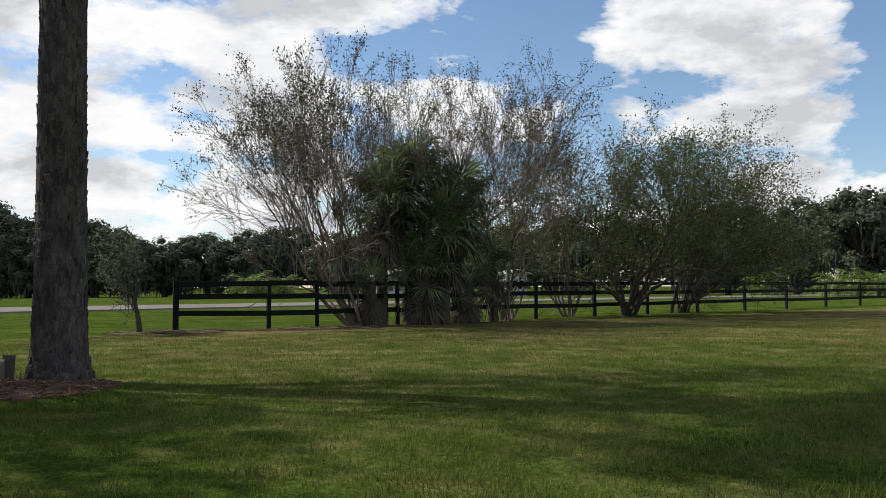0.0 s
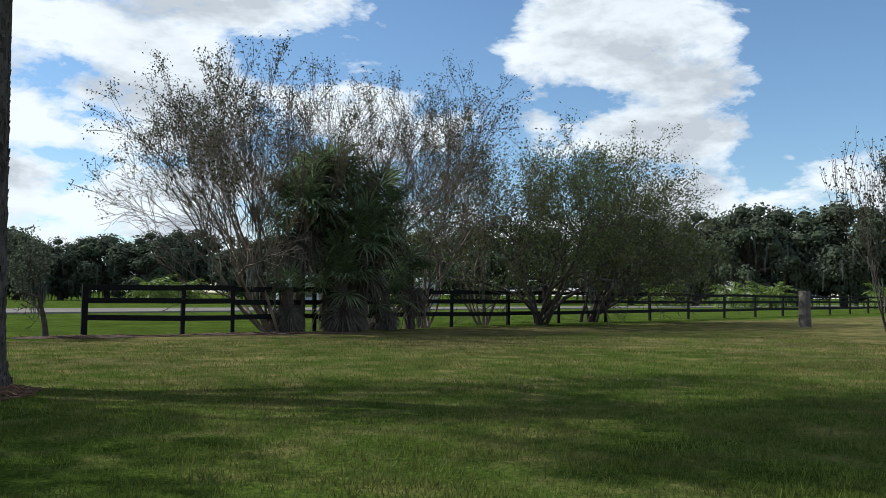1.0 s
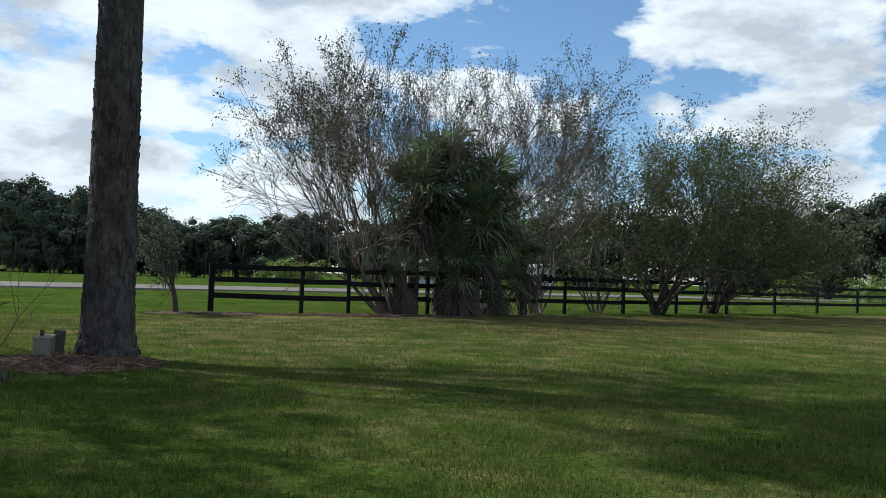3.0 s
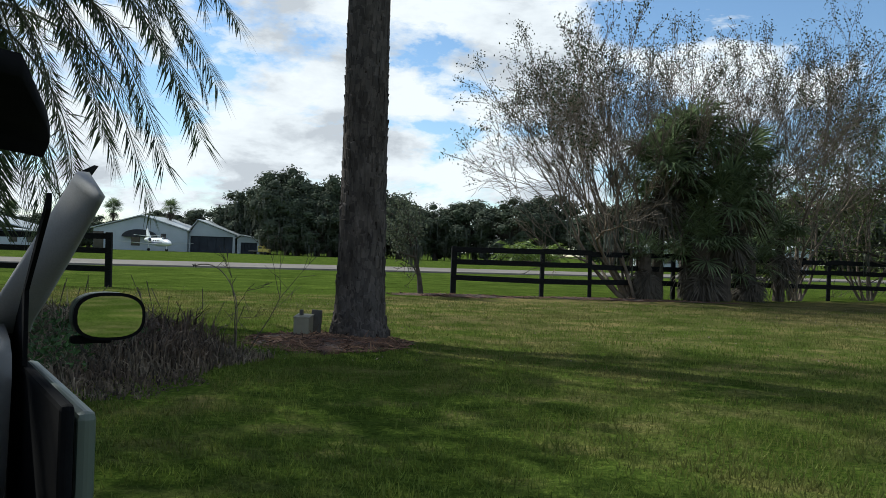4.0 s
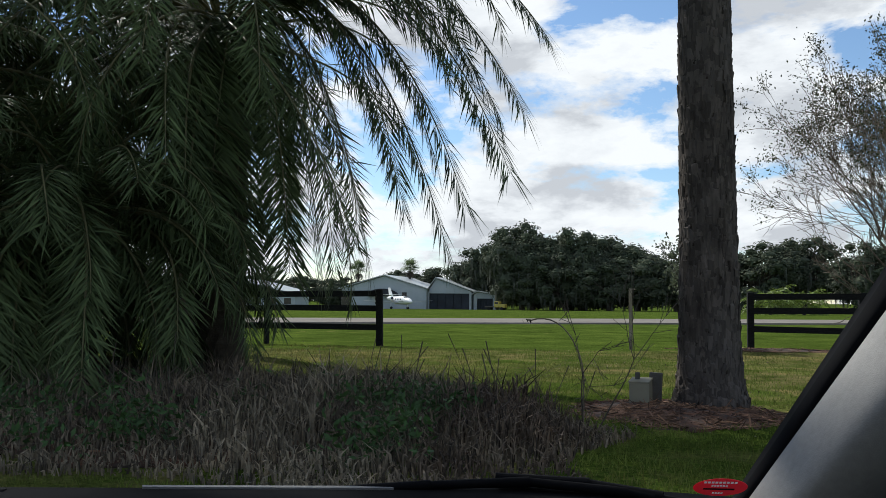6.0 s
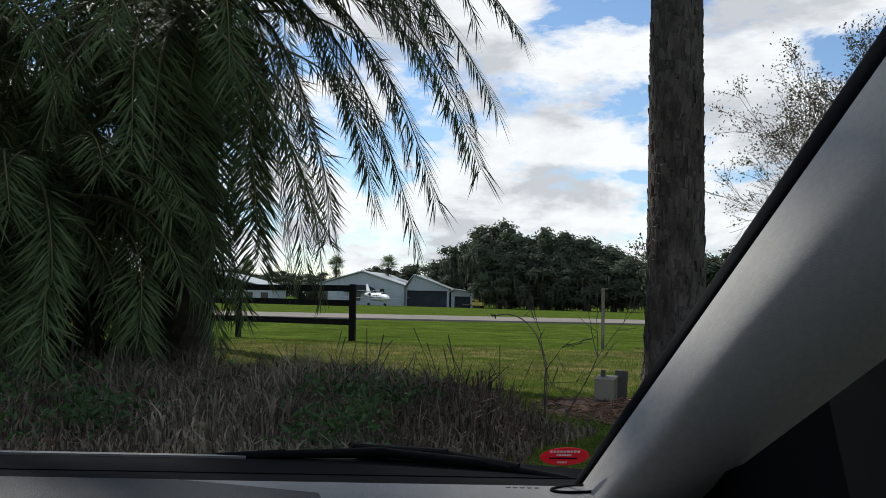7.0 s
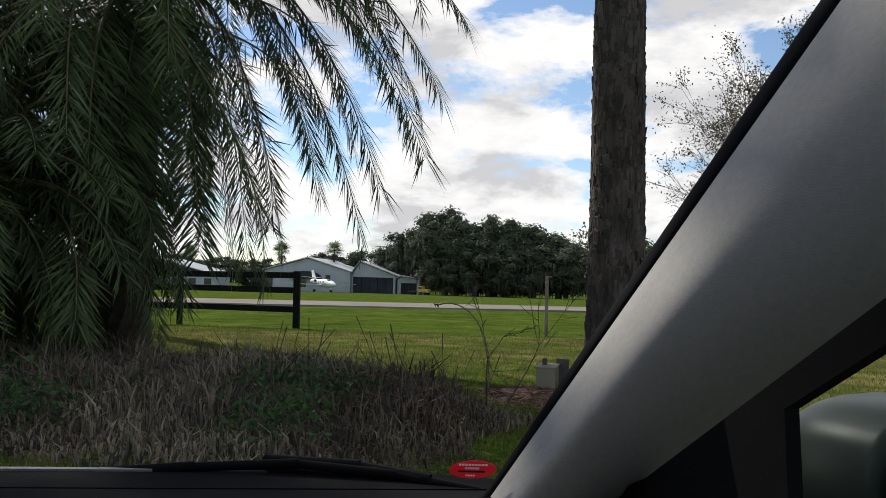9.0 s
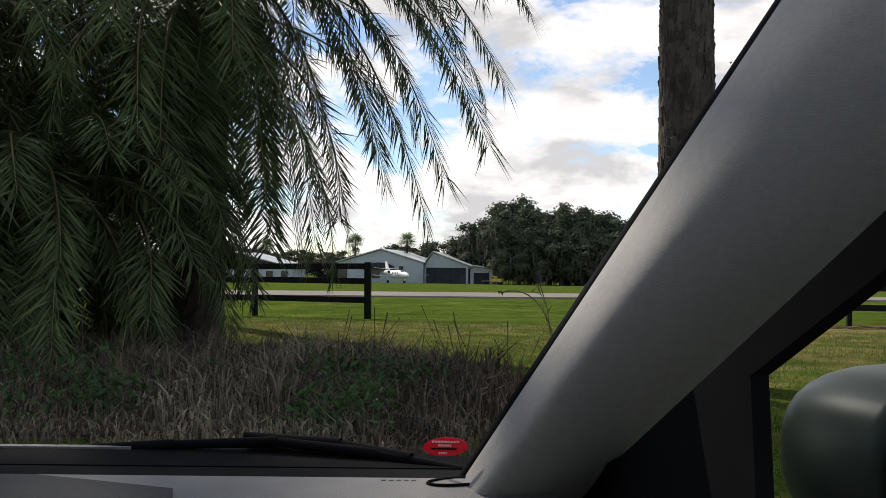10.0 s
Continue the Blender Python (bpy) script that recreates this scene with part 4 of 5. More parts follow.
def sapling(at, stems, label, seed, depth=3):
    r = np.random.default_rng(seed)
    ob = thing("sapling", at, label, "sapling")
    segs, tips = [], []
    for way, ln, rad in stems:
        d = np.array(way, float)
        d /= np.linalg.norm(d)
        grow((0, 0, -0.05), d, ln, rad, depth, r, segs, tips, 0.45, 0.15, 0.13, (2, 3), 0.66, 0.06)
    v, q = tubes(segs, 5)
    part("stem", fast_mesh("stem", v, q, DARK_BARK, True), None, ob)
    return ob


sapling((-3.60, 9.7, 0), [((-0.04, 0, 1), 0.62, 0.012)], "thin bare sapling at the edge of the dead grass", 4)
sapling((-3.52, 9.72, 0), [((0.46, 0.05, 1), 0.86, 0.010)], "thin bare sapling leaning out of the dead grass", 6, 2)
arch = thing("arching_twig", (-3.60, 9.68, 0), "thin arching twig with dried seed heads", "twig")
arc_pts = [(0.0 - 0.52 * f ** 1.6, 0.0, 0.55 + 0.62 * math.sin(f * 1.75) - 0.1 * f) for f in np.linspace(0, 1, 12)]
av, aq = tubes([(*a, *b, 0.007, 0.006) for a, b in zip([(0, 0, -0.05)] + arc_pts, arc_pts)], 5)
part("stem", fast_mesh("stem", av, aq, TWIG_BARK, True), None, arch)
sv, sq = leaf_quads(np.array(arc_pts[-1]) + np.random.default_rng(1).normal(size=(10, 3)) * 0.02, 0.05, 0.03, np.random.default_rng(2))
part("seed_head", fast_mesh("seed_head", sv, sq, DARK_BARK), None, arch)


# ---- far trees ----
def lobe_quads(c, way, length, width, r):
    """Leaf sprays that lie across the given outward ways."""
    n = len(c)
    w = way / np.linalg.norm(way, axis=1)[:, None] + r.normal(size=(n, 3)) * 0.42
    w /= np.linalg.norm(w, axis=1)[:, None]
    a = np.cross(w, r.normal(size=(n, 3)))
    a /= np.linalg.norm(a, axis=1)[:, None]
    b2 = np.cross(w, a)
    a, b2 = a * (length * r.uniform(0.6, 1.3, n))[:, None] * 0.5, b2 * (width * r.uniform(0.6, 1.3, n))[:, None] * 0.5
    v = np.stack([c - a, c + b2, c + a, c - b2], 1).reshape(-1, 3)
    return v, np.arange(4 * n).reshape(-1, 4)


def lump_quads():
    """A low rounded cube of radius 1: 24 quads."""
    pts, quads, index = [], [], {}
    for axis in range(3):
        for s in (-1, 1):
            for i in (-1, 0):
                for j in (-1, 0):
                    f = []
                    for a, b in ((i, j), (i + 1, j), (i + 1, j + 1), (i, j + 1)):
                        p = [0, 0, 0]
                        p[axis], p[(axis + 1) % 3], p[(axis + 2) % 3] = s, a, b
                        if tuple(p) not in index:
                            index[tuple(p)] = len(pts)
                            pts.append(np.array(p) / np.linalg.norm(p))
                        f.append(index[tuple(p)])
                    quads.append(f if s > 0 else f[::-1])
    return np.array(pts), np.array(quads)


def far_oak(seed, height, rad, label, moss=120):
    """A broad mossy live oak, as one tree: trunk, limbs, crown of many small clumps."""
    r = np.random.default_rng(seed)
    ob = thing("oak_tree", (0, 0, 0), label, "tree", "far woods")
    segs = [(0, 0, -0.5, 0, 0, height * 0.4, 0.55, 0.4)]
    c, low, ways = [], [], []
    for k in range(80):
        az, el = r.uniform(0, 2 * np.pi), math.asin(r.uniform(-0.95, 1.0))
        rr = r.uniform(0.72, 1.08)
        hub = np.array([math.cos(az) * math.cos(el) * rad * rr, math.sin(az) * math.cos(el) * rad * rr, height * 0.52 + math.sin(el) * height * 0.44 * rr])
        segs.append((0, 0, height * 0.35, *hub, 0.22, 0.05))
        n = 104
        off = r.normal(size=(n, 3))
        off *= (0.55 + 0.45 * r.random((n, 1)) ** 0.4) / np.linalg.norm(off, axis=1)[:, None]
        c.append(hub + off * np.array([rad * 0.30, rad * 0.30, height * 0.095]))
        ways.append(off + 0.5 * hub / rad)
        low.append(hub)
    tv, tq = tubes(segs, 6)
    part("trunk", fast_mesh("trunk", tv, tq, DARK_BARK, True), None, ob)
    v, q = lobe_quads(np.concatenate(c), np.concatenate(ways), 0.52, 0.38, r)
    # dense inner foliage of each lobe
    sv, sq = lump_quads()
    for hub in low:
        k = r.uniform(0.5, 0.72)
        q = np.concatenate([q, sq + len(v)])
        v = np.concatenate([v, hub + sv * r.uniform(0.8, 1.15, sv.shape) * k * np.array([rad * 0.28, rad * 0.28, height * 0.09])])
    part("crown", fast_mesh("crown", v, q, WOODS_LEAF), None, ob)
    low = np.array(low)
    low = low[low[:, 2] < height * 0.7]
    pts = low[r.integers(0, len(low), moss)] + r.normal(size=(moss, 3)) * np.array([rad * 0.2, rad * 0.2, 0.3])
    part("hanging_moss", moss_mesh(pts, r, 2.6), None, ob, "grey hanging moss")
    return ob


def woods():
    kinds = [far_oak(50 + i, 14.0, 6.5, "mossy live oak in the far woods") for i in range(4)]
    r = random.Random(5)
    line = [(-190, 235, 11), (-120, 225, 10), (-75, 226, 9), (-44, 216, 12), (-5, 186, 13.5), (30, 176, 14), (60, 158, 14), (88, 134, 15), (112, 106, 17.5), (134, 82, 16.5), (165, 55, 15)]
    places = []
    for (xa, ya, ha), (xb, yb, hb) in zip(line, line[1:]):
        d = math.hypot(xb - xa, yb - ya)
        n = max(1, round(d / 8.2))
        for i in range(n):
            f = (i + r.uniform(-0.2, 0.2)) / n
            places.append((xa + (xb - xa) * f + r.uniform(-2, 2), ya + (yb - ya) * f + r.uniform(-4, 6), (ha + (hb - ha) * f) * r.uniform(0.86, 1.06)))
    # the tall mossy group beside the hangars
    places += [(-39, 205, 15.0), (-33, 203, 17), (-26.5, 186, 19.0), (-20, 187, 16.5), (-14, 186, 18.0), (-8, 187, 15.5), (-2, 188, 14), (-24, 183, 11), (-17, 182, 12), (-8, 183, 11)]
    for k, (x, y, h) in enumerate(places):
        s = h / 14.0
        wide = r.uniform(1.0, 1.25) * (0.8 + 0.2 * s)
        m = pose(x, y, ground_z(x, y) - 0.1, 0, 0, r.uniform(0, 360)) @ Matrix.Diagonal((wide, wide, s, 1))
        if k < len(kinds):
            kinds[k].matrix_basis = m
        else:
            kinds_k = kinds[k % 4]
            c = copy_thing(kinds_k, Matrix())
            c.matrix_basis = m


woods()


def feather_palm(at, height, length, label, seed, mat=FROND_LEAF, count=26, name="far_palm"):
    r = np.random.default_rng(seed)
    ob = thing(name, at, label, "palm")
    if height > 1:
        tv, tq = tubes([(0, 0, -0.3, 0.1, 0, height, 0.25, 0.2)], 8)
        part("trunk", fast_mesh("trunk", tv, tq, DARK_BARK, True), None, ob)
    v = []
    for k in range(count):
        _, q = frond(r, (0, 0, max(height, 0.1)), 2.4 * k, 1.3 - 1.5 * k / count, length * r.uniform(0.8, 1.1), 1.3, 22, length * 0.22)
        q = np.array(q).reshape(-1, 4, 3)
        mid = (q[:, 1] + q[:, 3]) / 2
        q[:, 1], q[:, 3] = mid + (q[:, 1] - mid) * 6, mid + (q[:, 3] - mid) * 6
        v.append(q.reshape(-1, 3))
    v = np.concatenate(v)
    part("crown", fast_mesh("crown", v, np.arange(len(v)).reshape(-1, 4), mat), None, ob)


for x, y, h, s in ((-69.5, 203, 9.8, 1), (-56.5, 204, 10.2, 2), (-118, 205, 8.5, 3), (-97, 212, 9.0, 4)):
    p = cabbage_palm((x, y, ground_z(x, y)), h, 46, 1.7, 40 + s, 0.25, 8, "tall cabbage palm standing behind the hangars")
    p["group"] = "palms behind the hangars"
for x, y, s in ((14.5, 120, 4), (19, 122, 8), (79, 92, 5), (86, 86, 6), (91, 84, 7), (102, 74, 9)):
    feather_palm((x, y, ground_z(x, y)), 1.2, 4.0, "bright green young palm at the edge of the woods", s, BRIGHT_LEAF, 24, "young_palm")


# ---- hangars and what stands by them ----
def hangar(name, x0, x1, y0, depth, eave, peak_x, peak, label, door=None):
    base = ground_z(x0, y0)
    ob = thing(name, ((x0 + x1) / 2, y0, base), label, "hangar")
    cx = (x0 + x1) / 2
    px = peak_x - cx
    a, b = x0 - cx, x1 - cx
    if door:
        d0, d1, dh = door[0] - cx, door[1] - cx, door[2]
        part("front_wall", prism([(a, -0.3), (d0, -0.3), (d0, dh), (d1, dh), (d1, -0.3), (b, -0.3), (b, eave), (px, peak), (a, eave)], 0, 0.25), METAL_WALL, ob)
        part("door_opening", block((d1 - d0, 0.1, dh + 0.2), ((d0 + d1) / 2, 1.6, dh / 2 - 0.1)), DARK_INSIDE, ob, "dark open hangar doorway")
        for k in range(5):
            part("door_panel", block(((d1 - d0) / 5 - 0.06, 0.08, dh), (d0 + (d1 - d0) * (k + 0.5) / 5, 0.4 + 0.1 * (k % 2), dh / 2), 0.02), DARK_INSIDE, ob)
    else:
        part("front_wall", prism([(a, -0.3), (b, -0.3), (b, eave), (px, peak), (a, eave)], 0, 0.25), METAL_WALL, ob)
    for xx in (a + 0.12, b - 0.12):
        part("side_wall", block((0.24, depth - 0.3, eave + 0.2), (xx, depth / 2 + 0.16, eave / 2 - 0.1)), METAL_WALL, ob)
    part("back_wall", prism([(a, -0.3), (b, -0.3), (b, eave), (px, peak), (a, eave)], depth, depth + 0.2), METAL_WALL, ob)
    for (xa, za), (xb, zb) in (((a - 0.5, eave - 0.02), (px, peak + 0.12)), ((px, peak + 0.12), (b + 0.5, eave - 0.02))):
        part("roof", prism([(xa, za), (xb, zb), (xb, zb + 0.22), (xa, za + 0.22)], -0.6, depth + 0.5), METAL_ROOF, ob)
    return ob


h1 = hangar("hangar", -69.0, -48.7, 189, 24, 4.55, -58.6, 7.5, "pale grey metal hangar with a shallow gable")
part("window", block((1.9, 0.1, 2.0), (-1.0, -0.08, 2.0), 0.03), DARK_GLASS, h1)
part("side_door", block((2.2, 0.1, 4.0), (-9.0, -0.08, 1.9), 0.03), DARK_GLASS, h1)
part("vent", block((1.1, 0.1, 1.6), (5.0, -0.08, 3.0), 0.03), DARK_GLASS, h1)
aw = [(math.cos(t) * 3.7, 2.9 + math.sin(t) * 1.7) for t in np.linspace(0, math.pi, 14)]
part("awning", prism(aw, -1.3, -0.05), AWNING, h1, "dark rounded awning")
hangar("hangar", -48.65, -38.6, 190.5, 22, 4.0, -46.8, 7.0, "pale metal hangar with a wide dark door", (-48.4, -39.1, 3.6))
hangar("shed", -38.2, -33.2, 191, 9, 3.3, -37.4, 3.9, "small pale lean-to shed beside the hangar", (-37.4, -33.8, 2.5))


def low_house(at, w, d, h, ridge, label, roof=GREY_ROOF):
    ob = thing("low_house", at, label, "house")
    part("wall", block((w, d, h + 0.3), (0, d / 2, h / 2 - 0.15)), METAL_WALL, ob)
    for s in (0, 1):
        pts = [(-w / 2 - 0.6, h), (0, ridge), (0, ridge + 0.2), (-w / 2 - 0.6, h + 0.2)] if s == 0 else [(0, ridge), (w / 2 + 0.6, h), (w / 2 + 0.6, h + 0.2), (0, ridge + 0.2)]
        part("roof", prism(pts, -0.6, d + 0.6), roof, ob)
    for k in range(4):
        part("window", block((1.6, 0.1, 1.3), (-w / 2 + w * (k + 0.5) / 4, -0.06, h * 0.55), 0.02), DARK_GLASS, ob)


low_house((-93, 185, -0.7), 24, 14, 3.6, 6.6, "low pale building with a grey roof")
low_house((-82, 176, -0.7), 14, 8, 3.0, 3.6, "white flat-roofed shed by the field", METAL_ROOF)
low_house((40.5, 128, -0.4), 9, 8, 3.2, 4.4, "small white house beyond the field", METAL_ROOF)
low_house((56.9, 122, -0.4), 3, 4, 3.6, 4.2, "narrow white shed beyond the field", METAL_ROOF)


def ring(c, rx, rz, y, n=16):
    return [(c[0] + math.cos(a) * rx, y, c[1] + math.sin(a) * rz) for a in np.linspace(0, 2 * np.pi, n, endpoint=False)]


def jet(at, turn):
    """A small white business jet, nose along -y of its own frame."""
    ob = thing("jet_aircraft", at, "small white business jet with a navy stripe, parked", "aircraft", turn=turn)
    prof = [(-6.6, 0.06, 0.05, 1.55), (-6.2, 0.32, 0.28, 1.6), (-5.4, 0.6, 0.52, 1.68), (-4.4, 0.78, 0.72, 1.78), (-3.2, 0.84, 0.9, 1.9), (0, 0.84, 0.88, 1.9), (2.2, 0.8, 0.8, 1.95), (4.2, 0.55, 0.55, 2.15), (5.8, 0.2, 0.25, 2.4), (6.2, 0.05, 0.08, 2.45)]
    body = part("fuselage", loft([ring((0, z), rx, rz, y) for y, rx, rz, z in prof]), WHITE_PAINT, ob, smooth=True)
    part("windscreen", loft([ring((0, 2.42), 0.35, 0.12, -4.35), ring((0, 2.55), 0.6, 0.2, -3.9), ring((0, 2.62), 0.66, 0.16, -3.4)]), DARK_GLASS, body, smooth=True)
    for s in (-1, 1):
        part("stripe", block((0.04, 6.5, 0.14), (s * 0.85, -0.6, 1.75), 0.01), BLUE_STRIPE, body)
        for k in range(4):
            part("cabin_window", block((0.05, 0.36, 0.30), (s * 0.83, -2.4 + k * 0.9, 2.15), 0.02), DARK_GLASS, body)
        rot = Matrix.Rotation(-s * 0.07, 4, "Y")
        part("wing", loft([[(s * 0.6, -0.9, 1.30), (s * 0.6, 1.6, 1.30), (s * 0.6, 1.6, 1.44), (s * 0.6, -0.9, 1.50)], [(s * 7.9, 0.35, 1.82), (s * 7.9, 1.5, 1.82), (s * 7.9, 1.5, 1.87), (s * 7.9, 0.35, 1.90)]]), SHADED_WING, ob)
        part("engine", loft([ring((s * 1.25, 2.35), r, r, y) for y, r in ((1.3, 0.34), (1.7, 0.42), (3.2, 0.38), (3.7, 0.25))]), WHITE_PAINT, ob, smooth=True)
        part("engine_intake", loft([ring((s * 1.25, 2.35), 0.30, 0.30, 1.22), ring((s * 1.25, 2.35), 0.29, 0.29, 1.32)]), DARK_INSIDE, ob)
        part("tailplane", loft([[(0, 4.5, 3.0), (0, 6.1, 3.0), (0, 6.1, 3.1), (0, 4.5, 3.1)], [(s * 2.8, 5.4, 3.25), (s * 2.8, 6.2, 3.25), (s * 2.8, 6.2, 3.3), (s * 2.8, 5.4, 3.3)]]), WHITE_PAINT, ob)
        part("main_wheel", loft([ring((s * 1.9 + o, 0.3), 0.001 + 0.29, 0.29, 0.0) for o in (0,)] + [ring((s * 1.9, 0.3), 0.29, 0.29, 0.22)]), RUBBER, ob)
        part("gear_leg", block((0.1, 0.1, 1.05), (s * 1.9, 0.3, 0.85), 0.01), WHITE_PAINT, ob)
    part("tail_fin", loft([[(-0.08, 3.6, 2.4), (0.08, 3.6, 2.4), (0.08, 5.8, 2.4), (-0.08, 5.8, 2.4)], [(-0.05, 5.6, 4.7), (0.05, 5.6, 4.7), (0.05, 6.7, 4.7), (-0.05, 6.7, 4.7)]]), WHITE_PAINT, ob)
    part("nose_wheel", loft([ring((0, 0.24), 0.22, 0.22, -4.6), ring((0, 0.24), 0.22, 0.22, -4.45)]), RUBBER, ob)
    part("nose_leg", block((0.09, 0.09, 1.0), (0, -4.5, 0.75), 0.01), WHITE_PAINT, ob)


jet((-51.9, 178, ground_z(0, 178)), 38)


def yellow_truck(at):
    ob = thing("yellow_truck", at, "old yellow tractor truck parked by the woods", "truck", turn=70)
    ob.scale = (0.72, 0.72, 0.72)
    part("bonnet", block((1.5, 2.0, 1.0), (0, -1.6, 1.2), 0.12), YELLOW_PAINT, ob)
    cabin = part("cab", block((1.7, 1.6, 1.7), (0, 0.1, 1.65), 0.12), YELLOW_PAINT, ob)
    part("cab_window", block((1.74, 1.1, 0.6), (0, 0.1, 2.05), 0.05), DARK_GLASS, cabin)
    part("flatbed", block((1.9, 3.0, 0.35), (0, 2.4, 0.95), 0.04), DARK_BOARD, ob)
    for x in (-0.85, 0.85):
        for y in (-1.6, 2.6):
            part("wheel", loft([[(x + o, y + math.cos(a) * 0.45, 0.45 + math.sin(a) * 0.45) for a in np.linspace(0, 2 * np.pi, 16, endpoint=False)] for o in (-0.13, 0.13)]), RUBBER, ob)


yellow_truck((-30.6, 178, ground_z(0, 178)))


# ---- the car: front passenger corner ----
# own frame: x to its right, y ahead, z up from the ground; the passenger's eye is near (0, 0, 1.23)
CAR_AT, CAR_TURN = (-3.02, 1.46, 0), 30
GLASS_Z = 1.045                        # height of the windscreen's lower edge


def screen_edge(x):
    """How far ahead the windscreen's lower edge lies, across the car."""
    if x > -0.36:
        return 0.832 - 0.30 * x
    d = -0.36 - x
    return 0.94 + 0.30 * d - 0.34 * d * d


def across(x0, x1, n, profile):
    """Skins a section along the windscreen's edge; profile: steps ahead of it, and heights."""
    return loft([[(x, screen_edge(x) + y, z) for y, z in profile(x)] for x in np.linspace(x0, x1, n)])


def dash_parts(ob):
    part("dashboard", across(-0.98, 0.44, 40, lambda x: [(-0.004, GLASS_Z - 0.02), (-0.004, GLASS_Z), (-0.012, GLASS_Z + 0.003), (-0.05, GLASS_Z + 0.001), (-0.14, GLASS_Z - 0.012),
         (-0.24, GLASS_Z - 0.035), (-0.31, GLASS_Z - 0.075), (-0.33, GLASS_Z - 0.14), (-0.30, GLASS_Z - 0.34), (-0.22, GLASS_Z - 0.62), (-0.01, GLASS_Z - 0.62)]),
         DASH_VINYL, ob, "grey grained vinyl dashboard", smooth=True)
    # darker sunken panel behind the light lip, ending before the corner
    def sunk(x):
        cut = 0.045 * max(0.0, (x - 0.03) / 0.11)
        return [(-0.020 - cut, GLASS_Z + 0.005), (-0.115, GLASS_Z - 0.001), (-0.115, GLASS_Z - 0.016), (-0.020 - cut, GLASS_Z - 0.004)]
    part("defrost_panel", across(-0.96, 0.14, 30, sunk), DASH_DARK, ob, "dark grey sunken defroster panel")
    lid = part("sensor_cap", block((0.055, 0.016, 0.010), (0, 0, 0), 0.004), DASH_VINYL, ob, "pale grey sensor cap on the dashboard")
    lid.location, lid.rotation_euler = (-0.30, screen_edge(-0.30) - 0.018, GLASS_Z + 0.006), (0, 0, math.atan(-0.30))
    # faint moulded letters by the corner, as bars, and the cut line of the end panel
    for k in range(5):
        b = part("moulded_mark", block((0.0040, 0.0030, 0.0006), (0, 0, 0)), DASH_DARK, ob)
        b.location = (0.312 + k * 0.0062, screen_edge(0.312 + k * 0.0062) - 0.020, GLASS_Z + 0.0026)
    seam = [(0.375 + 0.030 * math.cos(a), screen_edge(0.375) - 0.022 + 0.012 * math.sin(a), GLASS_Z + 0.003) for a in np.linspace(0.6, 5.2, 14)]
    part("panel_seam", fast_mesh("panel_seam", *tubes([(*a, *b, 0.0014, 0.0014) for a, b in zip(seam, seam[1:])], 5), BLACK_TRIM), None, ob)


def screen_foot_parts(ob):
    part("windscreen_edge", across(-0.98, 0.43, 40, lambda x: [(-0.004, GLASS_Z + 0.001), (0.055, GLASS_Z - 0.004), (0.055, GLASS_Z - 0.05), (-0.004, GLASS_Z - 0.05)]),
         BLACK_TRIM, ob, "black edge band of the windscreen")
    part("cowl", across(-0.98, 0.50, 40, lambda x: [(0.056, GLASS_Z - 0.003), (0.125 - 0.06 * max(0, (x - 0.36) / 0.14), GLASS_Z - 0.001), (0.30, GLASS_Z - 0.10), (0.30, GLASS_Z - 0.17), (0.056, GLASS_Z - 0.17)]),
         BLACK_TRIM, ob, "black plastic cowl")
    for x0, x1 in ((-0.62, -0.44), (-0.16, 0.10)):
        part("cowl_lip", across(x0, x1, 8, lambda x: [(0.119, GLASS_Z + 0.0012), (0.125, GLASS_Z + 0.0020), (0.125, GLASS_Z - 0.003), (0.119, GLASS_Z - 0.003)]), DASH_VINYL, ob, "light grey lip on two stretches of the cowl")

    def wiper(pts, r):
        w = part("wiper_arm", fast_mesh("wiper_arm", *tubes([(*a, *b, r, r * 0.8) for a, b in zip(pts, pts[1:])], 6), BLACK_TRIM, True), None, ob)
        low = [(x, y + 0.010, z - 0.010) for x, y, z in pts[1:]]
        part("wiper_blade", fast_mesh("wiper_blade", *tubes([(*a, *b, r * 0.6, r * 0.5) for a, b in zip(low, low[1:])], 5), RUBBER, True), None, w)

    def over(x, ahead, up):
        return (x, screen_edge(x) + ahead, GLASS_Z + up - 0.003)

    wiper([over(0.40, 0.06, -0.004), over(0.33, 0.09, 0.006), over(0.24, 0.115, 0.012), over(0.14, 0.125, 0.006), over(0.0, 0.13, -0.004), over(-0.2, 0.135, -0.008)], 0.006)
    wiper([over(0.36, 0.08, 0.002), over(0.30, 0.11, 0.010), over(0.21, 0.13, 0.013)], 0.008)
    wiper([over(-0.30, 0.11, -0.004), over(-0.42, 0.12, 0.007), over(-0.55, 0.125, 0.006), over(-0.8, 0.13, 0.0)], 0.008)


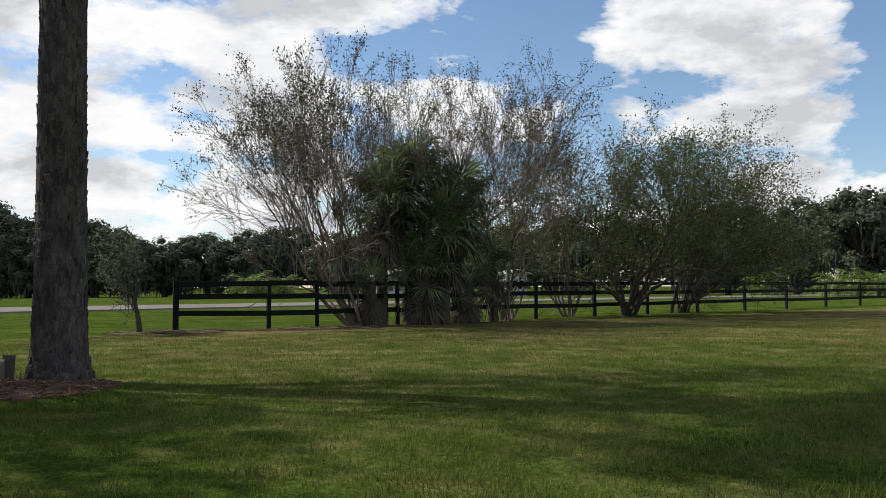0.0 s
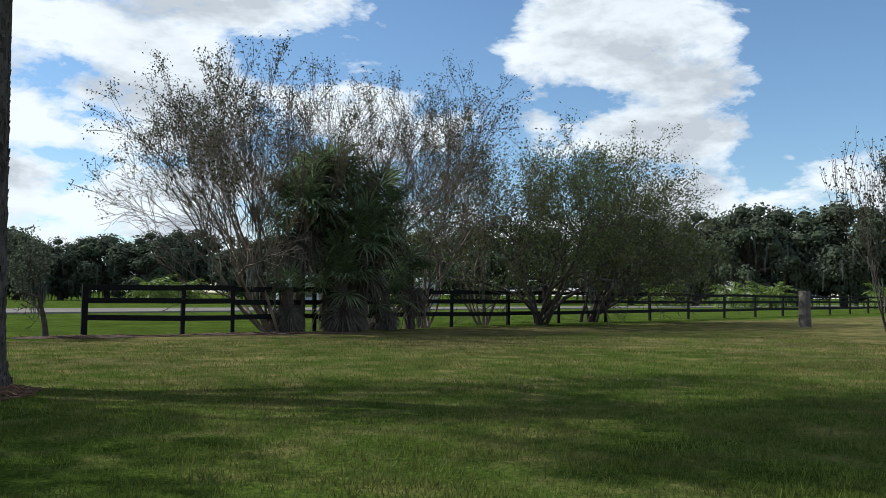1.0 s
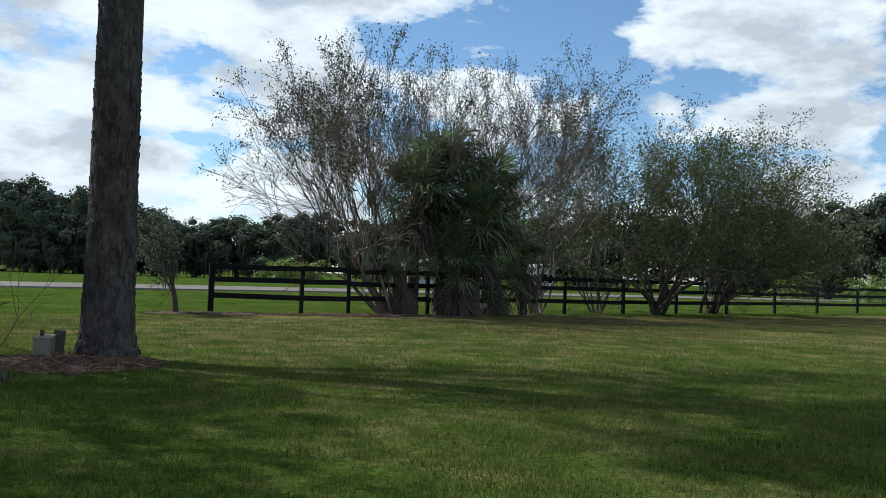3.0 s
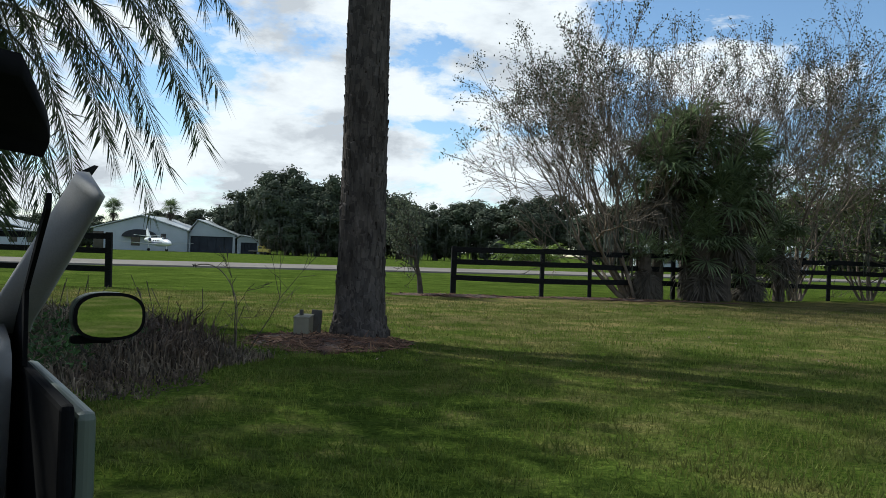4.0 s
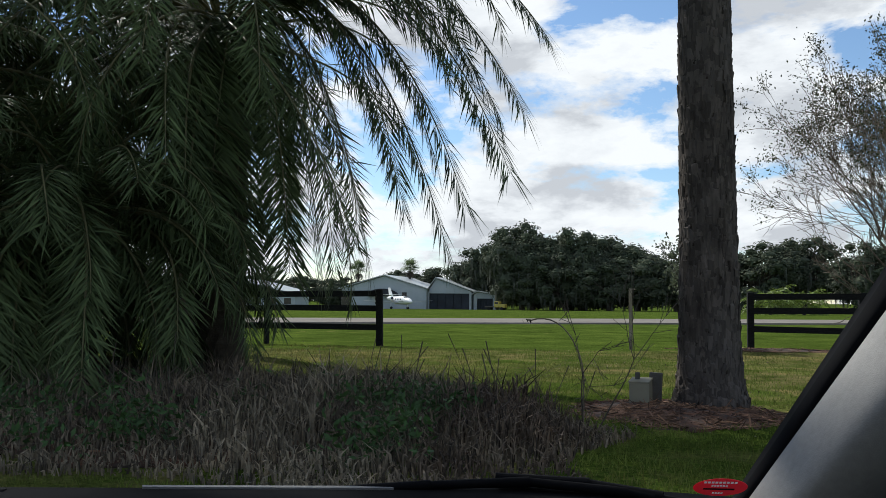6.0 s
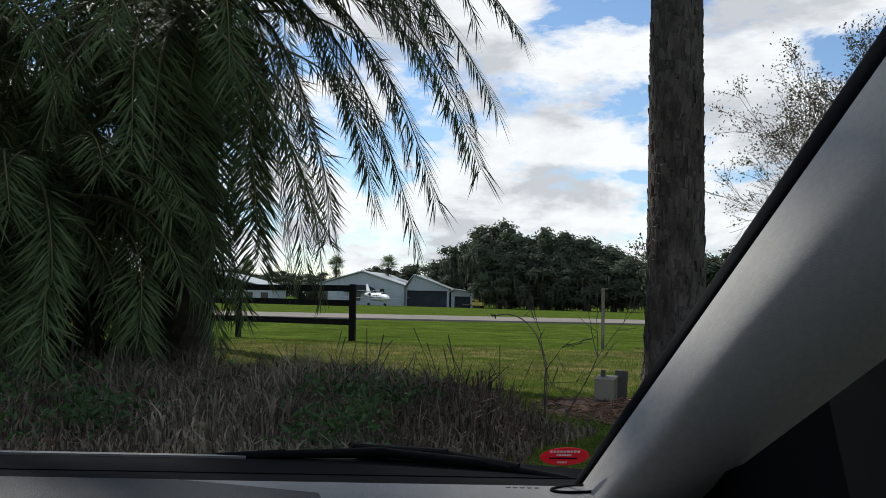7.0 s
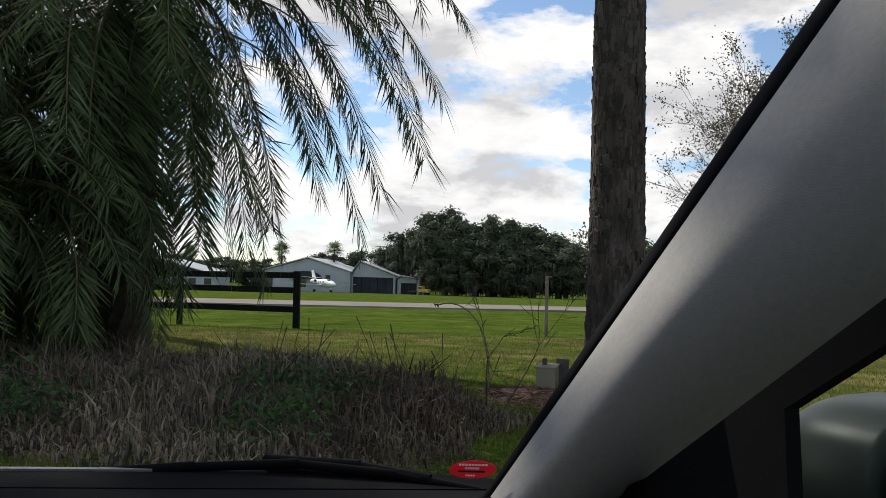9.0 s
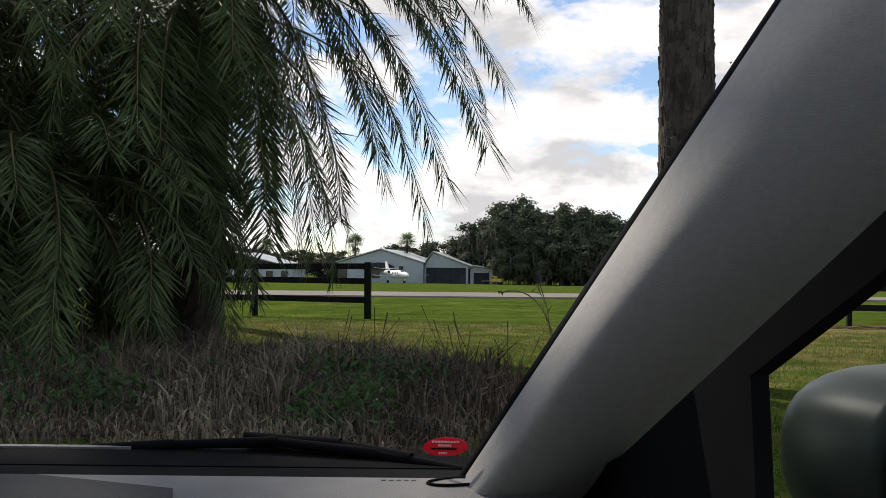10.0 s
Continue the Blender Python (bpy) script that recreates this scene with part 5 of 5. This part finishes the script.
def pillar_parts(ob):
    """The windscreen pillar's trim: lit rounded edge by the glass, flat side towards the door; the black seal before it."""
    foot, head = Vector((0.392, 0.705, 1.065)), Vector((0.585, 0.522, 1.465))
    s_foot, s_head = Vector((0.393, 0.718, 1.066)), Vector((0.635, 0.594, 1.490))
    d_foot, d_head = Vector((0.463, 0.582, 1.070)), Vector((0.463, 0.322, 1.240))
    eye = Vector((0.05, 0.0, 1.23))
    rings, seal = [], []
    for f in np.linspace(-0.14, 1.22, 26):
        a, b = foot + (head - foot) * f, d_foot + (d_head - d_foot) * (f * 1.55)
        b = eye + (b - eye) * (1.15 + 0.22 * max(0.0, f))
        toward = Vector((-0.55, -0.83, 0.0)).normalized()
        pts = []
        for u in np.linspace(0, 0.999, 22):
            out = math.sin(math.pi / 2 * u / 0.24) ** 0.9 if u < 0.24 else math.cos(math.pi / 2 * (u - 0.24) / 0.76) ** 0.65
            pts.append(a + (b - a) * u + toward * 0.060 * out)
        pts += [b + Vector((0.012, 0.03, 0.0)), a + Vector((0.035, 0.02, 0.0))]
        rings.append([tuple(p) for p in pts])
        e = s_foot + (s_head - s_foot) * f
        seal.append([tuple(e), tuple(a + Vector((0.004, 0.001, 0))), tuple(a + Vector((0.03, 0.04, 0))), tuple(e + Vector((0.02, 0.03, 0)))])
    part("pillar_trim", loft(rings), GREY_TRIM, ob, "light grey windscreen pillar trim", smooth=True)
    part("pillar_seal", loft(seal), BLACK_TRIM, ob, "black windscreen seal", smooth=True)


def door_parts(ob):
    door = part("door", block((0.05, 1.05, 0.60), (0.545, 0.28, 0.60), 0.02), SILVER_PAINT, ob, "front passenger door")
    # plate also covers the shaded trim beside the pillar, put in as black
    frame_yz = [(0.80, 0.93), (0.428, 0.93), (0.445, 1.165), (0.05, 1.412), (0.05, 1.455), (0.13, 1.398), (0.34, 1.260), (0.60, 1.085), (0.80, 0.99)]
    bm = bmesh.new()
    a = [bm.verts.new((0.4745, y, z)) for y, z in frame_yz]
    b = [bm.verts.new((0.488, y, z)) for y, z in frame_yz]
    bm.faces.new(a)
    bm.faces.new(b[::-1])
    for i in range(len(a)):
        j = (i + 1) % len(a)
        bm.faces.new((a[i], b[i], b[j], a[j]))
    part("window_frame", bm, BLACK_TRIM, door, "black window frame and mirror corner, with shaded trim drawn black")
    part("inner_panel", block((0.035, 1.10, 0.60), (0.492, 0.26, 0.63), 0.015), BLACK_TRIM, door, "dark door lining")
    mirror = part("mirror_housing", mirror_shell(), SILVER_PAINT, door, "rounded grey-green door mirror", smooth=True)
    mirror.location, mirror.scale = MIRROR_AT, (0.8, 0.8, 0.8)
    part("mirror_trim", block((0.16, 0.07, 0.03), (-0.06, 0.03, -0.100), 0.012), BLACK_TRIM, mirror, "black mirror foot")
    band = part("mirror_band", mirror_shell(0.045, 1.012), BLACK_TRIM, mirror)
    band.location = (0.0, -0.042, 0)
    glass = bmesh.new()
    glass.faces.new([glass.verts.new((math.copysign(abs(math.cos(t)) ** 0.75, math.cos(t)) * 0.128, -0.046, math.copysign(abs(math.sin(t)) ** 0.75, math.sin(t)) * 0.086)) for t in np.linspace(0, 2 * np.pi, 28, endpoint=False)])
    part("mirror_glass", glass, MIRROR_GLASS, mirror, "silvered mirror glass")


def sticker_parts(ob):
    c, ux = Vector((0.366, 0.714, 1.0745)), Vector((0.023, -0.050, 0.008)).normalized()
    uy = Vector((0.05, -0.42, 0.90)).normalized()
    nrm = ux.cross(uy).normalized()
    if nrm.y > 0:
        nrm = -nrm
    sticker = part("sticker", loft([[tuple(c + ux * math.cos(t) * 0.0285 + uy * math.sin(t) * 0.0098 + nrm * o) for t in np.linspace(0, 2 * np.pi, 36, endpoint=False)] for o in (0, 0.0008)]), RED_VINYL, ob, "red oval windscreen sticker")

    def bars(count, width, dv, hgt, mat, name, label):
        bm = bmesh.new()
        for k in range(count):
            cc = c + ux * (width * ((k + 0.5) / count - 0.5)) + uy * dv + nrm * 0.0016
            bm.faces.new([bm.verts.new(cc + ux * sx * width / count * 0.36 + uy * sy * hgt) for sx, sy in ((-1, -1), (1, -1), (1, 1), (-1, 1))])
        part(name, bm, mat, sticker, label)

    bars(9, 0.036, 0.0056, 0.0011, WHITE_INK, "print", "pale bars of print")
    bars(6, 0.018, 0.0018, 0.0010, WHITE_INK, "print", "pale bars of print")
    bars(1, 0.046, -0.0018, 0.0009, BLACK_TRIM, "slot", "black slot")
    bars(4, 0.012, -0.0062, 0.0009, WHITE_INK, "print", "pale bars of print")


def shell_parts(ob):
    """Body below the window line; roof and far side, unseen, added to close and darken the cabin."""
    part("floor_pan", block((1.44, 1.9, 0.10), (-0.25, 0.3, 0.28), 0.03), BLACK_TRIM, ob)
    part("bulkhead", block((1.30, 0.08, 0.55), (-0.24, 0.88, 0.60), 0.02), BLACK_TRIM, ob)
    hood = []
    for y, z in ((1.32, 0.86), (1.6, 0.80), (1.95, 0.70), (2.15, 0.54)):
        hood.append([(-1.02, y, z - 0.05), (-0.74, y, z), (0.24, y, z), (0.48, y, z - 0.05), (0.52, y, 0.34), (-1.06, y, 0.34)])
    part("hood", loft(hood), SILVER_PAINT, ob)
    for y0, y1, side in ((0.82, 1.32, 0.50), (0.82, 1.32, -1.04)):
        part("wing_panel", block((0.05, y1 - y0, 0.50), (side, (y0 + y1) / 2, 0.58), 0.02), SILVER_PAINT, ob)
    for xx in (0.44, -0.98):
        for yy in (1.55, -0.40):
            part("wheel", loft([[(xx + o, yy + math.cos(t) * r, 0.31 + math.sin(t) * r) for t in np.linspace(0, 2 * np.pi, 24, endpoint=False)] for o, r in ((-0.1, 0.26), (-0.08, 0.31), (0.08, 0.31), (0.1, 0.26))]), RUBBER, ob, smooth=True)
    # unseen wall, added to keep rear light off the pillar trim
    part("rear_light_block", block((1.26, 0.06, 1.35), (-0.40, -0.70, 0.98), 0.02), SEAT_CLOTH, ob, "unseen dark wall added to shut out light from behind")
    # seats out of view, added dark to hold back light from behind
    for xs in (-0.54, -0.03):
        seat = part("front_seat", loft([[(xs - w, y, z), (xs + w, y, z), (xs + w * 0.9, y - 0.13, z), (xs - w * 0.9, y - 0.13, z)] for w, y, z in ((0.24, -0.22, 0.42), (0.25, -0.26, 0.75), (0.23, -0.32, 1.05), (0.17, -0.35, 1.18))]), SEAT_CLOTH, ob, "unseen dark grey seat back added to block light")
        part("headrest", block((0.25, 0.09, 0.17), (xs, -0.42, 1.30), 0.035), SEAT_CLOTH, seat)
        part("seat_cushion", block((0.46, 0.50, 0.16), (xs, 0.05, 0.48), 0.05), SEAT_CLOTH, seat)
    part("driver_door", block((0.06, 1.75, 0.72), (-1.03, 0.22, 0.66), 0.02), SILVER_PAINT, ob)
    # opaque pane, unseen; added to stop light from the driver's side
    part("side_light_block", block((0.012, 1.40, 0.62), (-1.02, -0.02, 1.32), 0.004), DARK_GLASS, ob, "unseen opaque dark pane added to block side light")
    part("driver_pillar", block((0.07, 0.09, 0.80), (-1.00, 0.60, 1.26), 0.02, Matrix.Rotation(0.55, 4, "X")), BLACK_TRIM, ob)
    # roof stays out of view; added to shade the pillar and dashboard
    roof = []
    for y, up in ((0.34, 1.62), (0.22, 1.655), (0.0, 1.675), (-0.70, 1.68)):
        side = min(0.50, 0.50 - 0.20 * max(0.0, 0.2 - y))
        roof.append([(-1.02, y, up - 0.05), (-0.75, y, up - 0.005), (side - 0.3, y, up - 0.005), (side, y, up - 0.045), (side, y, up), (side - 0.3, y, up + 0.04), (-0.75, y, up + 0.04), (-1.02, y, up)])
    part("roof", loft(roof), BLACK_TRIM, ob, smooth=True)


def mirror_shell(depth=0.19, grow_by=1.0):
    """A rounded mirror shell, wider than high, deepest in the middle."""
    rings = []
    for f in np.linspace(0, 1, 13):
        s = max(0.02, 1 - f ** 4) ** 0.3
        rings.append([(math.copysign(abs(math.cos(t)) ** 0.75, math.cos(t)) * 0.14 * s * grow_by, f * depth, math.copysign(abs(math.sin(t)) ** 0.75, math.sin(t)) * 0.098 * s * grow_by) for t in np.linspace(0, 2 * np.pi, 28, endpoint=False)])
    return loft(rings)


MIRROR_AT = (0.737, 0.50, 1.078)


def car():
    ob = thing("car", CAR_AT, "grey-green car with a grey interior, standing on the drive", "car", turn=CAR_TURN)
    dash_parts(ob)
    screen_foot_parts(ob)
    pillar_parts(ob)
    door_parts(ob)
    sticker_parts(ob)
    shell_parts(ob)


car()
